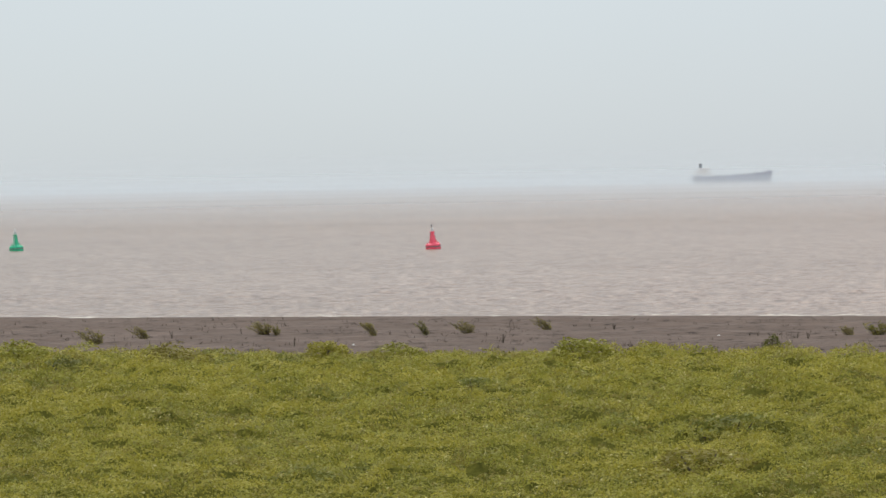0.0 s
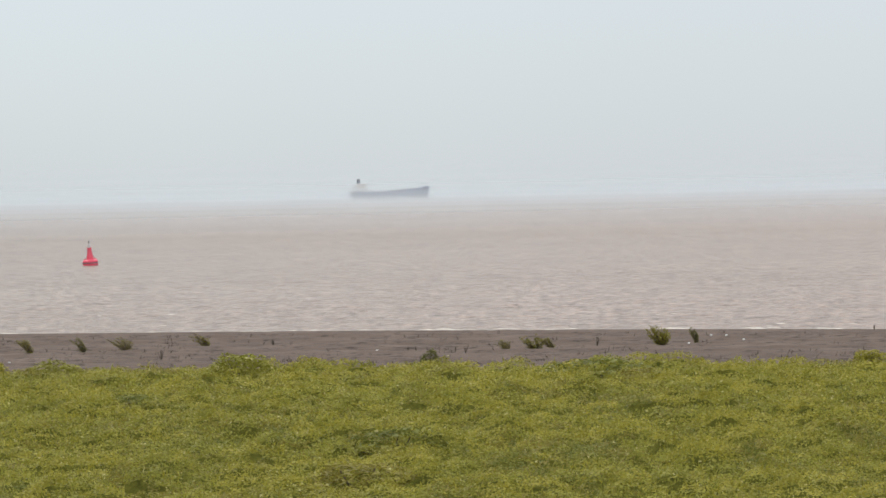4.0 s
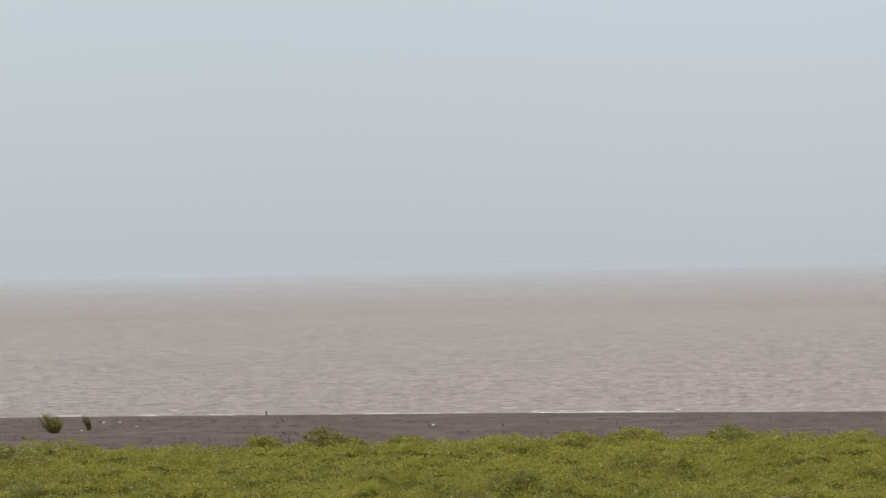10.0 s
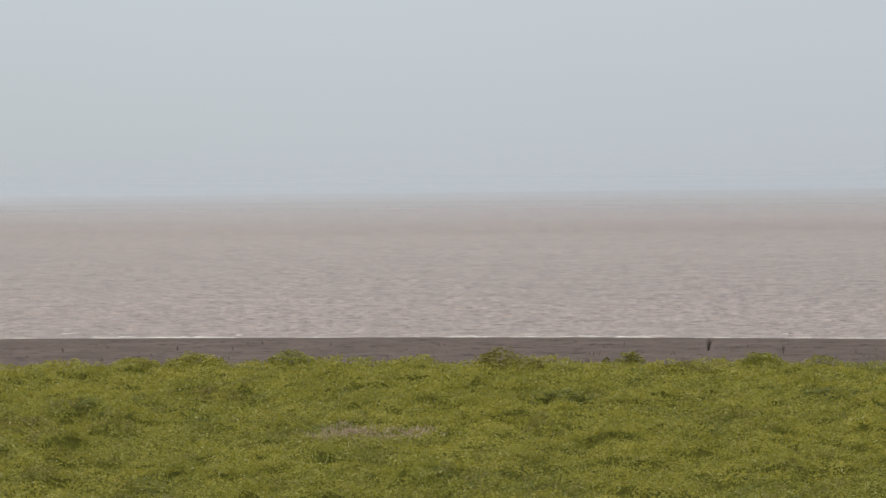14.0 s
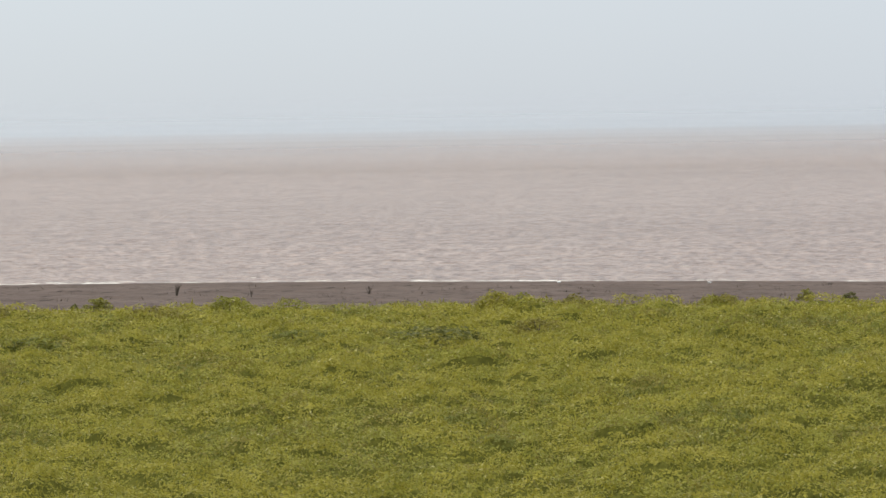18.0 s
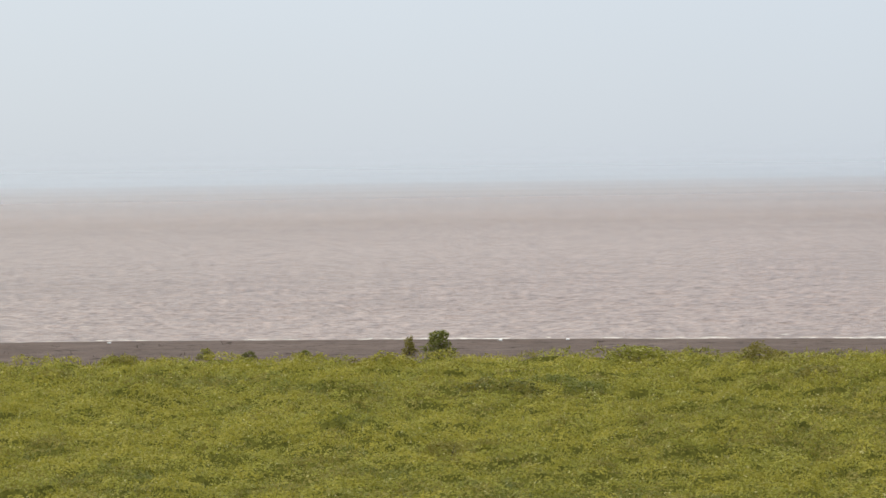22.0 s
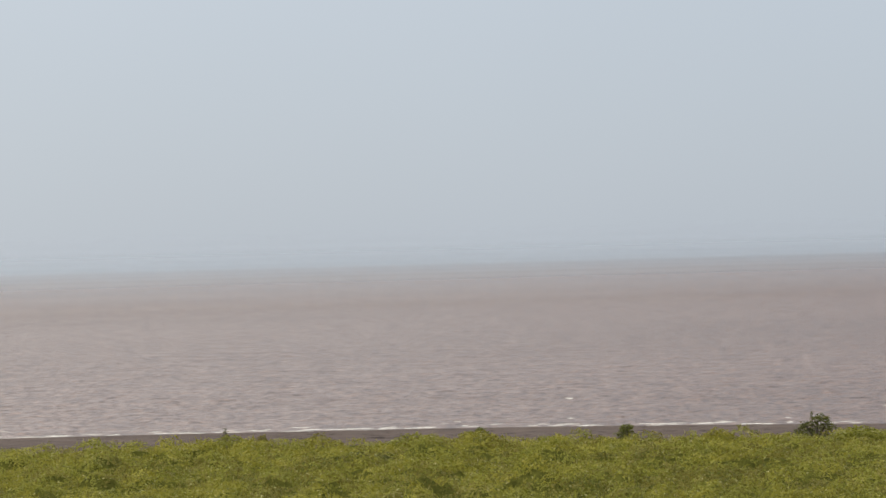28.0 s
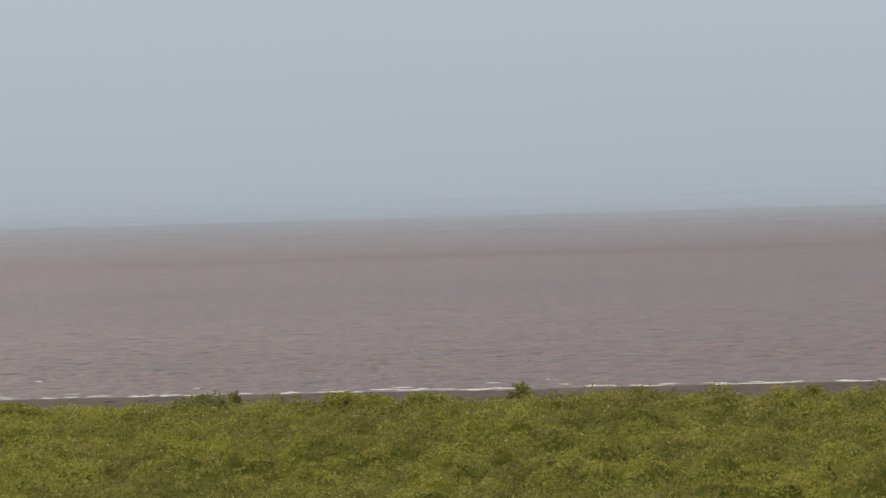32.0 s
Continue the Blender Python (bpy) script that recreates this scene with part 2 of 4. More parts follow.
# ---- helpers for meshes ----
def link_mesh(name, verts, faces, mat, smooth=False):
    """One mesh object out of arrays: verts (n, 3), faces (m, 3) or (m, 4)."""
    me = bpy.data.meshes.new(name)
    k = faces.shape[1]
    me.vertices.add(len(verts))
    me.vertices.foreach_set("co", np.ascontiguousarray(verts, np.float32).ravel())
    me.loops.add(faces.size)
    me.loops.foreach_set("vertex_index", np.ascontiguousarray(faces, np.int32).ravel())
    me.polygons.add(len(faces))
    me.polygons.foreach_set("loop_start", np.arange(0, faces.size, k, dtype=np.int32))
    me.polygons.foreach_set("use_smooth", np.full(len(faces), smooth))
    me.update(calc_edges=True)
    me.materials.append(mat)
    return new(name, me)


def grid_faces(rows, cols, closed=False):
    i, j = np.meshgrid(np.arange(rows - 1), np.arange(cols if closed else cols - 1), indexing="ij")
    a, b = i * cols + j, i * cols + (j + 1) % cols
    return np.stack([a, b, b + cols, a + cols], -1).reshape(-1, 4)


def part(name, bm, mat, parent=None, label=""):
    me = bpy.data.meshes.new(name)
    bmesh.ops.recalc_face_normals(bm, faces=bm.faces)
    bm.to_mesh(me)
    bm.free()
    me.materials.append(mat)
    ob = new(name, me)
    if parent is not None:
        ob.parent = parent
    return tagged(ob, label)


def box(bm, x, y, z, sx, sy, sz, bev=0.0):
    r = bmesh.ops.create_cube(bm, size=1, matrix=Matrix.Translation((x, y, z)) @ Matrix.Diagonal((sx, sy, sz, 1)))
    if bev:
        es = list({e for v in r["verts"] for e in v.link_edges})
        bmesh.ops.bevel(bm, geom=es, offset=bev, segments=2, affect="EDGES")


def cone(bm, z0, z1, r0, r1, seg=24, x=0.0, y=0.0):
    bmesh.ops.create_cone(bm, cap_ends=True, segments=seg, radius1=r0, radius2=r1, depth=z1 - z0, matrix=Matrix.Translation((x, y, (z0 + z1) / 2)))


def rod(bm, p, q, r0, r1, seg=6):
    p, q = Vector(p), Vector(q)
    m = Matrix.Translation((p + q) / 2) @ (q - p).to_track_quat("Z", "Y").to_matrix().to_4x4()
    bmesh.ops.create_cone(bm, cap_ends=True, segments=seg, radius1=r0, radius2=r1, depth=(q - p).length, matrix=m)


def lathe(bm, profile, seg=32):
    rings = [[bm.verts.new((r * math.cos(2 * math.pi * k / seg), r * math.sin(2 * math.pi * k / seg), z)) for k in range(seg)] for r, z in profile]
    for a, b in zip(rings, rings[1:]):
        for k in range(seg):
            bm.faces.new((a[k], a[(k + 1) % seg], b[(k + 1) % seg], b[k]))
    bm.faces.new(rings[0][::-1])
    bm.faces.new(rings[-1])


def lattice(ix, iy, seed):
    h = (ix.astype(np.int64) * 374761393 + iy.astype(np.int64) * 668265263 + seed * 974634221) & 0x7FFFFFFF
    h = ((h ^ (h >> 13)) * 1274126177) & 0x7FFFFFFF
    return ((h ^ (h >> 16)) & 0xFFFF) / 65535.0


def vnoise(x, y, seed=0):
    """Smooth value noise, 0 to 1, on arrays."""
    ix, iy = np.floor(x), np.floor(y)
    fx, fy = x - ix, y - iy
    fx, fy = fx * fx * (3 - 2 * fx), fy * fy * (3 - 2 * fy)
    a, b = lattice(ix, iy, seed), lattice(ix + 1, iy, seed)
    c, d = lattice(ix, iy + 1, seed), lattice(ix + 1, iy + 1, seed)
    return (a + (b - a) * fx) * (1 - fy) + (c + (d - c) * fx) * fy


def smooth(a, b, x):
    s = np.clip((x - a) / (b - a), 0, 1)
    return s * s * (3 - 2 * s)


# ---- plan, in polar form round the camera: azimuth in degrees to the right of +y ----
SHORE_AZ = [-7.5, 0, 8, 16, 24, 32, 40, 47, 54, 61, 69, 76, 84, 91]
SHORE_R = [228, 218, 209.5, 202, 196.3, 191.5, 185.5, 181, 177.2, 174.5, 171.3, 167, 162.3, 162]
GREEN_R = [163, 156, 152, 153.5, 153, 151, 148.5, 146.5, 147, 148, 146, 143.5, 140.5, 138]


def shore(az):
    """Distance of the waterline; straight coast beyond the bend on both sides, land behind."""
    az = (np.asarray(az, float) + 90) % 360 - 90
    r = np.interp(az, SHORE_AZ, SHORE_R)
    left = np.where(az > -72, 209.3 / np.maximum(np.cos(np.radians(az - 17)), 1e-3), 1e4)
    right = np.where(az < 179, 162 / np.maximum(np.cos(np.radians(az - 90)), 1e-3), 1e4)
    r = np.where(az < -7.5, left, np.where(az > 91, right, r))
    return np.minimum(r, 4860)


def green_edge(az):
    """Distance at which the shrubs end and the mud begins."""
    a = (np.asarray(az, float) + 90) % 360 - 90
    return shore(az) - np.interp(a, SHORE_AZ, np.array(SHORE_R) - np.array(GREEN_R))


def ground_z(az, r):
    rs, rv = shore(az), green_edge(az)
    s = (rs - r) / (rs - rv)
    u, v = np.radians(az) * 190, rs - r
    z = 0.02 + 0.58 * smooth(0.0, 1.05, s)
    z = np.where(r > rs, np.maximum(0.02 - 0.04 * (r - rs), -4), z)
    mud = smooth(0.03, 0.12, s) * smooth(1.6, 1.1, s)
    step = smooth(0.52, 0.60, vnoise(u / 3.4, v / 1.6, 3)) * (0.05 + 0.06 * smooth(22, 8, az)) + smooth(0.5, 0.6, vnoise(u / 1.6 + 7, v / 1.1, 4)) * 0.05
    return z + mud * (step + 0.05 * (vnoise(u / 14, v / 6, 5) - 0.5) + 0.03 * (vnoise(u / 0.9, v / 0.9, 6) - 0.5))


def spot(az, r, dz=0.0):
    """The place on the ground at that azimuth and distance."""
    z = float(ground_z(np.array([az]), np.array([r]))[0])
    return Vector((r * math.sin(radians(az)), r * math.cos(radians(az)), z + dz))


def domes(x, y, cell, seed, rmin=0.48, rvar=0.32, share=1.0):
    """Bushy domes on a jittered grid: height 0 to 1, and a random value for each dome."""
    ix, iy = np.floor(x / cell), np.floor(y / cell)
    best, who = np.full(x.shape, 9.0), np.zeros(x.shape)
    for i in (-1, 0, 1):
        for j in (-1, 0, 1):
            cx, cy = ix + i, iy + j
            px, py = (cx + lattice(cx, cy, seed)) * cell, (cy + lattice(cx, cy, seed + 1)) * cell
            val = lattice(cx, cy, seed + 2)
            far = np.where(lattice(cx, cy, seed + 3) < share, 0.0, 9.0)
            d = far + np.hypot(x - px, y - py) / (cell * (rmin + rvar * val))
            near = d < best
            best, who = np.where(near, d, best), np.where(near, val, who)
    return np.sqrt(np.clip(1 - best * best, 0, 1)) * (0.55 + 0.45 * who), who


def cover_z(az, r):
    """Top of the low shrub cover above the ground: bushes of several sizes. Also where the cover ends, and a value for each bush."""
    x, y = r * np.sin(np.radians(az)), r * np.cos(np.radians(az))
    x, y = x + 0.5 * (vnoise(x / 0.9, y / 0.9, 15) - 0.5), y + 0.5 * (vnoise(x / 0.9, y / 0.9, 16) - 0.5)
    d0, _ = domes(x, y, 0.58, 45)
    d1, w1 = domes(x, y, 1.15, 41, 0.34, 0.28, 0.8)
    d2, w2 = domes(x, y, 2.3, 51, 0.36, 0.26, 0.8)
    wx, wy = x + 1.3 * (vnoise(x / 1.4, y / 1.4, 17) - 0.5), y + 1.3 * (vnoise(x / 1.4, y / 1.4, 18) - 0.5)
    d3, w3 = domes(wx, wy, 2.8, 91, 0.18, 0.24, 0.75)
    tall = smooth(0.3, 0.7, vnoise(x / 9.0, y / 9.0, 11))
    edge = green_edge(az) + 3.0 * (vnoise(x / 3.2, y / 3.2, 14) - 0.4)
    lush = 1 + 0.7 * smooth(50, 72, az) * smooth(6, 18, edge - r)
    h = 0.04 + 0.20 * d0 + lush * (0.30 * d1 + 0.24 * d2 + (0.36 + 0.30 * tall) * d3) + 0.10 * tall
    tone = np.where(d3 > 0.08, 0.6 * ((w3 * 7.3) % 1.0) + 0.4 * w1, 0.45 * w2 + 0.55 * w1)
    return h * smooth(-0.1, 0.7, edge - r) * (0.75 + 0.25 * smooth(2, 12, edge - r)), edge, tone


def polar(az, r, z):
    a = np.radians(az)
    return np.stack([r * np.sin(a), r * np.cos(a), z], -1).reshape(-1, 3)


# ---- large structure: ground, sea, mist ----
def build_ground():
    az = np.concatenate([np.arange(-180, -20, 4.0), np.arange(-20, -10, 1.0), np.arange(-10, 94, 0.19), np.arange(94, 106, 1.0), np.arange(106, 180, 4.0)])
    rs, rv = shore(az), green_edge(az)
    f = np.concatenate([np.linspace(0, 1, 14)[:-1], 1 + np.linspace(0, 1, 130)[:-1], 2 + np.linspace(0, 1, 12)])
    near = np.minimum(rv - 4, 0.97 * rv)
    R = np.stack([np.where(k < 1, k * near, np.where(k < 2, near + (k - 1) * (rs + 6 - near), rs + 6 + (k - 2) ** 3 * np.maximum(4990 - rs - 6, 1))) for k in f])
    A = np.broadcast_to(az, R.shape)
    ob = link_mesh("ground", polar(A, R, ground_z(A, R)), grid_faces(len(f), len(az), True), MUD, True)
    tagged(ob, "dark grey-brown wet tidal mud flat with cracks and ledges", "ground", kind="structure")


def wind_waves(u, v, step):
    """Height of short-crested wind waves that run towards the shore, 1 on average; waves too short for the step are left out."""
    rng = np.random.default_rng(33)
    z, power = np.zeros(u.shape), 0.0
    for lam in np.geomspace(1.25, 7.0, 26):
        a, turn, phase = lam ** 0.35, rng.normal(0.15, 0.85), rng.uniform(0, 2 * np.pi)
        group = 0.7 + 0.6 * vnoise(u / (3.2 * lam), v / (4.5 * lam), int(lam * 100))
        z += a * group * smooth(1.8 * step, 3.0 * step, lam) * np.sin(2 * np.pi * (u * math.sin(turn) + v * math.cos(turn)) / lam + phase)
        power += a * a / 2
    z /= math.sqrt(power)
    return z + 0.08 * (z * z - 1)


def build_sea():
    az = np.concatenate([np.arange(-74, -10, 2.0), np.arange(-10, 94, 0.12), np.arange(94, 179, 2.0)])
    step = np.concatenate([np.full(90, 0.45), 0.45 * 1.0165 ** np.arange(235)])
    d = np.cumsum(step)
    d = np.concatenate([[-3, -1.5, 0], d, np.geomspace(d[-1] * 1.08, 4990, 26)])
    step = np.gradient(d)[:, None]
    rs = shore(az)
    R = np.minimum(rs[None] + d[:, None], 4900)
    A = np.broadcast_to(az, R.shape)
    u, v = np.radians(A) * 190, R - rs
    amp = smooth(0, 5, v) * (0.021 + 0.006 * smooth(5, 40, v) + 0.045 * smooth(40, 260, v)) * smooth(1500, 700, v)
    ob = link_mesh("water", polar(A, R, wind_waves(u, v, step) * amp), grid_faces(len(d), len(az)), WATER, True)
    which = np.zeros(len(ob.data.loops), np.int32)
    ob.data.loops.foreach_get("vertex_index", which)
    along = np.stack([u, v], -1).reshape(-1, 2)[which] / 100
    ob.data.uv_layers.new(name="along_shore").data.foreach_set("uv", along.astype(np.float32).ravel())
    tagged(ob, "brown silty sea with small choppy wind waves", "water", kind="structure")


def build_mist():
    az, far = np.arange(-60, 140, 1.0), 690.0
    A, Z = np.meshgrid(az, np.array([0.3, 10 + 0.05 * far]))
    ob = link_mesh("backdrop_mist", polar(A, np.full(A.shape, far), Z), grid_faces(2, len(az)), mist_material(far), True)
    tagged(ob, "thin pale haze low over the far sea", "haze", kind="structure")


build_ground()
build_sea()
build_mist()


# ---- low shrubs: a leafy carpet over the land ----
def leaf_tris(c, size, rng, lift=(0.0, 1.0), slim=0.42, lean=None):
    """One small triangular leaf at each centre."""
    n = len(c)
    a, e = rng.uniform(0, 2 * np.pi, n), rng.uniform(*lift, n)
    d = np.stack([np.cos(a) * np.cos(e), np.sin(a) * np.cos(e), np.sin(e)], -1)
    if lean is not None:
        d = d + lean
    o = rng.normal(size=(n, 3))
    s = np.cross(d, o)
    s /= np.linalg.norm(s, axis=1)[:, None] + 1e-9
    size = np.broadcast_to(size, n)[:, None]
    v = np.stack([c - s * size * slim / 2, c + s * size * slim / 2, c + d * size], 1).reshape(-1, 3)
    return v, np.arange(3 * n).reshape(-1, 3)


GRID_AZ, GRID_R = np.arange(-10.6, 93.6, 0.08), np.arange(53.0, 170.0, 0.16)


def cover_grid():
    """Height, edge and bush value of the shrub cover on a fine polar grid, with the slope of its surface."""
    A, R = np.meshgrid(GRID_AZ, GRID_R)
    h, edge, who = cover_z(A, R)
    top = h + ground_z(A, R)
    dr = np.gradient(top, GRID_R, axis=0)
    dt = np.gradient(top, np.radians(GRID_AZ), axis=1) / R
    return h, edge, who, top, dr, dt


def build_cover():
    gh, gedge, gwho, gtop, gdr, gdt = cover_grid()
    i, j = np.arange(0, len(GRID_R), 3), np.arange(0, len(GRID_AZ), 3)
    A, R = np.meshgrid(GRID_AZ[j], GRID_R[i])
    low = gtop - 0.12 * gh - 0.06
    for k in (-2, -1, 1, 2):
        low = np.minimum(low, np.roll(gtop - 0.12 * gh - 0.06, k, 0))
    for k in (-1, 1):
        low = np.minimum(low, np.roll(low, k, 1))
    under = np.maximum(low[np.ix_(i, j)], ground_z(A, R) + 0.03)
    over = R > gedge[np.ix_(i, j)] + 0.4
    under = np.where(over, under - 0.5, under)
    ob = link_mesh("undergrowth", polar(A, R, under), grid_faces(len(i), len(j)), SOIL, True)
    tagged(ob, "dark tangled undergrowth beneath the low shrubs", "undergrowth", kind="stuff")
    A, R = np.meshgrid(np.arange(-180.0, 180.1, 3.0), np.concatenate([[0.0], np.geomspace(0.8, 54, 46)]))
    x, y = R * np.sin(np.radians(A)), R * np.cos(np.radians(A))
    z = ground_z(A, R) + 0.12 + 0.2 * vnoise(x / 1.3, y / 1.3, 81) + 0.12 * vnoise(x / 0.5, y / 0.5, 82)
    ob = link_mesh("undergrowth", polar(A, R, np.where(R > 53, z - 0.4, z)), grid_faces(*A.shape), SOIL, True)
    tagged(ob, "low green undergrowth over the near land", "undergrowth", kind="stuff")
    rng = np.random.default_rng(5)
    sets = {0: [], 1: [], 2: [], 3: []}
    for r0, r1, per, size in ((68, 82, 188, 0.092), (82, 105, 162, 0.103), (105, 130, 130, 0.115), (130, 168, 106, 0.128)):
        n = int(math.radians(103) * (r1 * r1 - r0 * r0) / 2 * per * 1.12)
        a = rng.uniform(-10, 93, n)
        r = np.sqrt(rng.uniform(r0 * r0, r1 * r1, n))
        q = (np.rint((r - GRID_R[0]) / 0.16).astype(int), np.rint((a - GRID_AZ[0]) / 0.08).astype(int))
        h = gh[q]
        keep = (r < gedge[q]) & (rng.uniform(0, 1, n) < np.clip(0.50 + 0.8 * h, 0.64, 1.0))
        a, r, h, q = a[keep], r[keep], h[keep], (q[0][keep], q[1][keep])
        m = len(a)
        z = gtop[q] + 0.13 * rng.uniform(0, 1, m) ** 2 - 0.06
        c = polar(a, r, z)
        pick = gwho[q] + 0.12 * (h - 0.4) - 0.14 * smooth(45, 64, a) - 0.24 * smooth(68, 82, a) + 0.09 * smooth(122, 140, r) - 0.06 * smooth(16, -4, a) + 0.38 * (vnoise(c[:, 0] / 7, c[:, 1] / 7, 61) - 0.5) + 0.45 * smooth(112, 134, r) * (vnoise(c[:, 0] / 1.9, c[:, 1] / 3.2, 62) - 0.55) + rng.normal(0, 0.05, m)
        pick = np.where((pick < 0.16) & (rng.uniform(0, 1, m) < 0.7 * smooth(45, 62, a)), 0.2, pick)
        kind = np.where(pick < 0.16, 3, np.where(pick < 0.32, 2, np.where(pick < 0.58, 1, 0)))
        ca, sa = np.cos(np.radians(a)), np.sin(np.radians(a))
        nx, ny = -(gdr[q] * sa + gdt[q] * ca), -(gdr[q] * ca - gdt[q] * sa)
        nrm = np.stack([nx, ny, np.ones(m)], -1)
        nrm /= np.linalg.norm(nrm, axis=1)[:, None]
        nrm = nrm + rng.normal(0, 0.19, (m, 3))
        d = np.cross(nrm, rng.normal(size=(m, 3)))
        d /= np.linalg.norm(d, axis=1)[:, None]
        s = np.cross(d, nrm)
        s /= np.linalg.norm(s, axis=1)[:, None]
        blade = (rng.uniform(0, 1, m) < 0.1)[:, None]
        up = np.array([0, 0, 1.0]) + rng.normal(0, 0.38, (m, 3))
        d = np.where(blade, 1.2 * up, d)
        ln = (size * rng.uniform(0.6, 1.35, m))[:, None]
        half = ln * np.where(blade, 0.2, 0.33)
        v = np.stack([c - s * half, c + s * half, c + d * ln], 1)
        for k in sets:
            sets[k].append(v[kind == k].reshape(-1, 3))
    for k, mat, label in ((0, LEAF, "dense carpet of low yellow-green shrubs on the shore"), (1, LEAF_MID, "low mid-green shrubs between yellower ones"), (2, LEAF_DUSK, "low dull olive shrubs in scattered patches"), (3, LEAF_GREEN, "darker green low shrubs in scattered clumps")):
        v = np.concatenate(sets[k])
        tagged(link_mesh("low_shrubs", v, np.arange(len(v)).reshape(-1, 3), mat), label, "shrubs", kind="stuff")


build_cover()


# ---- plants that stand apart ----
def tangent_leaves(c, nrm, size, rng, noise=0.45):
    """Small leaves that lie roughly along a surface with the normals given."""
    m = len(c)
    nrm = nrm + rng.normal(0, noise, (m, 3))
    d = np.cross(nrm, rng.normal(size=(m, 3)))
    d /= np.linalg.norm(d, axis=1)[:, None] + 1e-9
    s = np.cross(d, nrm)
    s /= np.linalg.norm(s, axis=1)[:, None] + 1e-9
    ln = (size * rng.uniform(0.6, 1.35, m))[:, None]
    v = np.stack([c - s * ln * 0.33, c + s * ln * 0.33, c + d * ln], 1).reshape(-1, 3)
    return v, np.arange(3 * m).reshape(-1, 3)


def crown_mesh(name, n, rng, lobes, size, mat, parent):
    """Leaves over the outside of overlapping lobes, in a bush 1 wide and 1 high."""
    cs, ns = [], []
    L = np.array(lobes)
    for q, (x, y, z, r) in enumerate(lobes):
        k = int(n * r * r / (L[:, 3] ** 2).sum())
        d = rng.normal(size=(k, 3))
        d /= np.linalg.norm(d, axis=1)[:, None]
        c = L[q, :3] + d * r * rng.uniform(0.68, 1.28, k)[:, None]
        gap = np.linalg.norm(c[:, None] - L[None, :, :3], axis=2) / L[None, :, 3]
        gap[:, q] = 9
        out = (gap.min(1) > 0.85) & (c[:, 2] > 0.0)
        cs.append(c[out])
        ns.append(d[out])
    v, f = tangent_leaves(np.concatenate(cs), np.concatenate(ns), size, rng)
    ob = link_mesh(name, v, f, mat)
    ob.parent = parent
    return ob


def make_shrub(seed, mat, n, label, name="shrub", flat=False, tall=False):
    rng = np.random.default_rng(seed)
    base = new(name)
    tagged(base, label, "shrub")
    lobes = [(0, 0, 0.05, 0.46), (0.1, 0.05, 0.2, 0.36)]
    for i in range(24):
        a, e = rng.uniform(0, 6.28), rng.uniform(-0.1, 1.35)
        rr = rng.uniform(0.09, 0.19)
        q = 0.48 * math.cos(e) * rng.uniform(0.75, 1.1)
        lobes.append((math.cos(a) * q, math.sin(a) * q, 0.02 + (0.5 if flat else 0.62) * max(math.sin(e), 0) * rng.uniform(0.8, 1.15), rr))
    if tall:
        lobes = [(0.0, 0.0, 0.12, 0.26), (0.07, 0.0, 0.95, 0.06), (0.05, 0.0, 0.84, 0.09)]
        for i in range(20):
            a, z = rng.uniform(0, 6.28), rng.uniform(0.10, 0.86)
            q = 0.42 * (1.08 - 0.85 * z) * math.sqrt(rng.uniform(0.1, 1))
            lobes.append((math.cos(a) * q + 0.05 * z, math.sin(a) * q, z, rng.uniform(0.08, 0.16) * (1.15 - 0.45 * z)))
    crown_mesh("crown", n, rng, lobes, 0.075 if tall else 0.062, mat, base)
    for i in range(2, 7):
        bm = bmesh.new()
        x, y, z, _ = lobes[i]
        rod(bm, (x * 0.15, y * 0.15, -0.05), (x * 0.6, y * 0.6, z * 0.55), 0.022, 0.014)
        rod(bm, (x * 0.6, y * 0.6, z * 0.53), (x, y, z + 0.05), 0.014, 0.006)
        part("stem", bm, BARK, base)
    return base


def make_tuft(seed, label, lean, stems, spread, mats, dense=42):
    """Small windblown shrub: slim stems fan out of one foot, bent to one side, with small leaves along them."""
    rng = np.random.default_rng(seed)
    base = new("windblown_tuft")
    tagged(base, label, "shrub")
    cs, ds = [], []
    for k in range(stems):
        a, q, L = rng.uniform(0, 6.28), rng.uniform(0.1, 1) ** 0.7, rng.uniform(0.55, 1.05)
        out = np.array([math.cos(a), math.sin(a), 0]) * q * spread
        t = np.linspace(0, 1, 6)[:, None]
        line = np.array([out[0] * 0.32, out[1] * 0.32, -0.04]) + 0.8 * out * t ** 1.2 + np.array([lean * L, 0, 0]) * t ** 1.6 + np.array([0, 0, L * (1 - 0.22 * q)]) * t
        bm = bmesh.new()
        for p, r, w in zip(line[:-1], line[1:], np.linspace(0.020, 0.007, 5)):
            rod(bm, p, r, w, w * 0.8, 5)
        part("stem", bm, BARK, base)
        t = rng.uniform(0.06, 1.0, dense)
        c = np.stack([np.interp(t, np.linspace(0, 1, 6), line[:, i]) for i in range(3)], -1)
        cs.append(c + rng.normal(0, 0.055, (dense, 3)) * (1.15 - 0.5 * t[:, None]))
        ds.append(np.broadcast_to((line[-1] - line[2]) / L, (dense, 3)))
    c, d = np.concatenate(cs), np.concatenate(ds)
    own = rng.uniform(0, 1, len(c)) < 0.6
    for name, mask, mat in (("outer_leaves", own, mats[0]), ("inner_leaves", ~own, mats[1])):
        v, f = leaf_tris(c[mask], 0.095 * rng.uniform(0.5, 1.3, mask.sum()), rng, (-0.1, 1.0), 0.42, 0.6 * d[mask])
        link_mesh(name, v, f, mat).parent = base
    return base


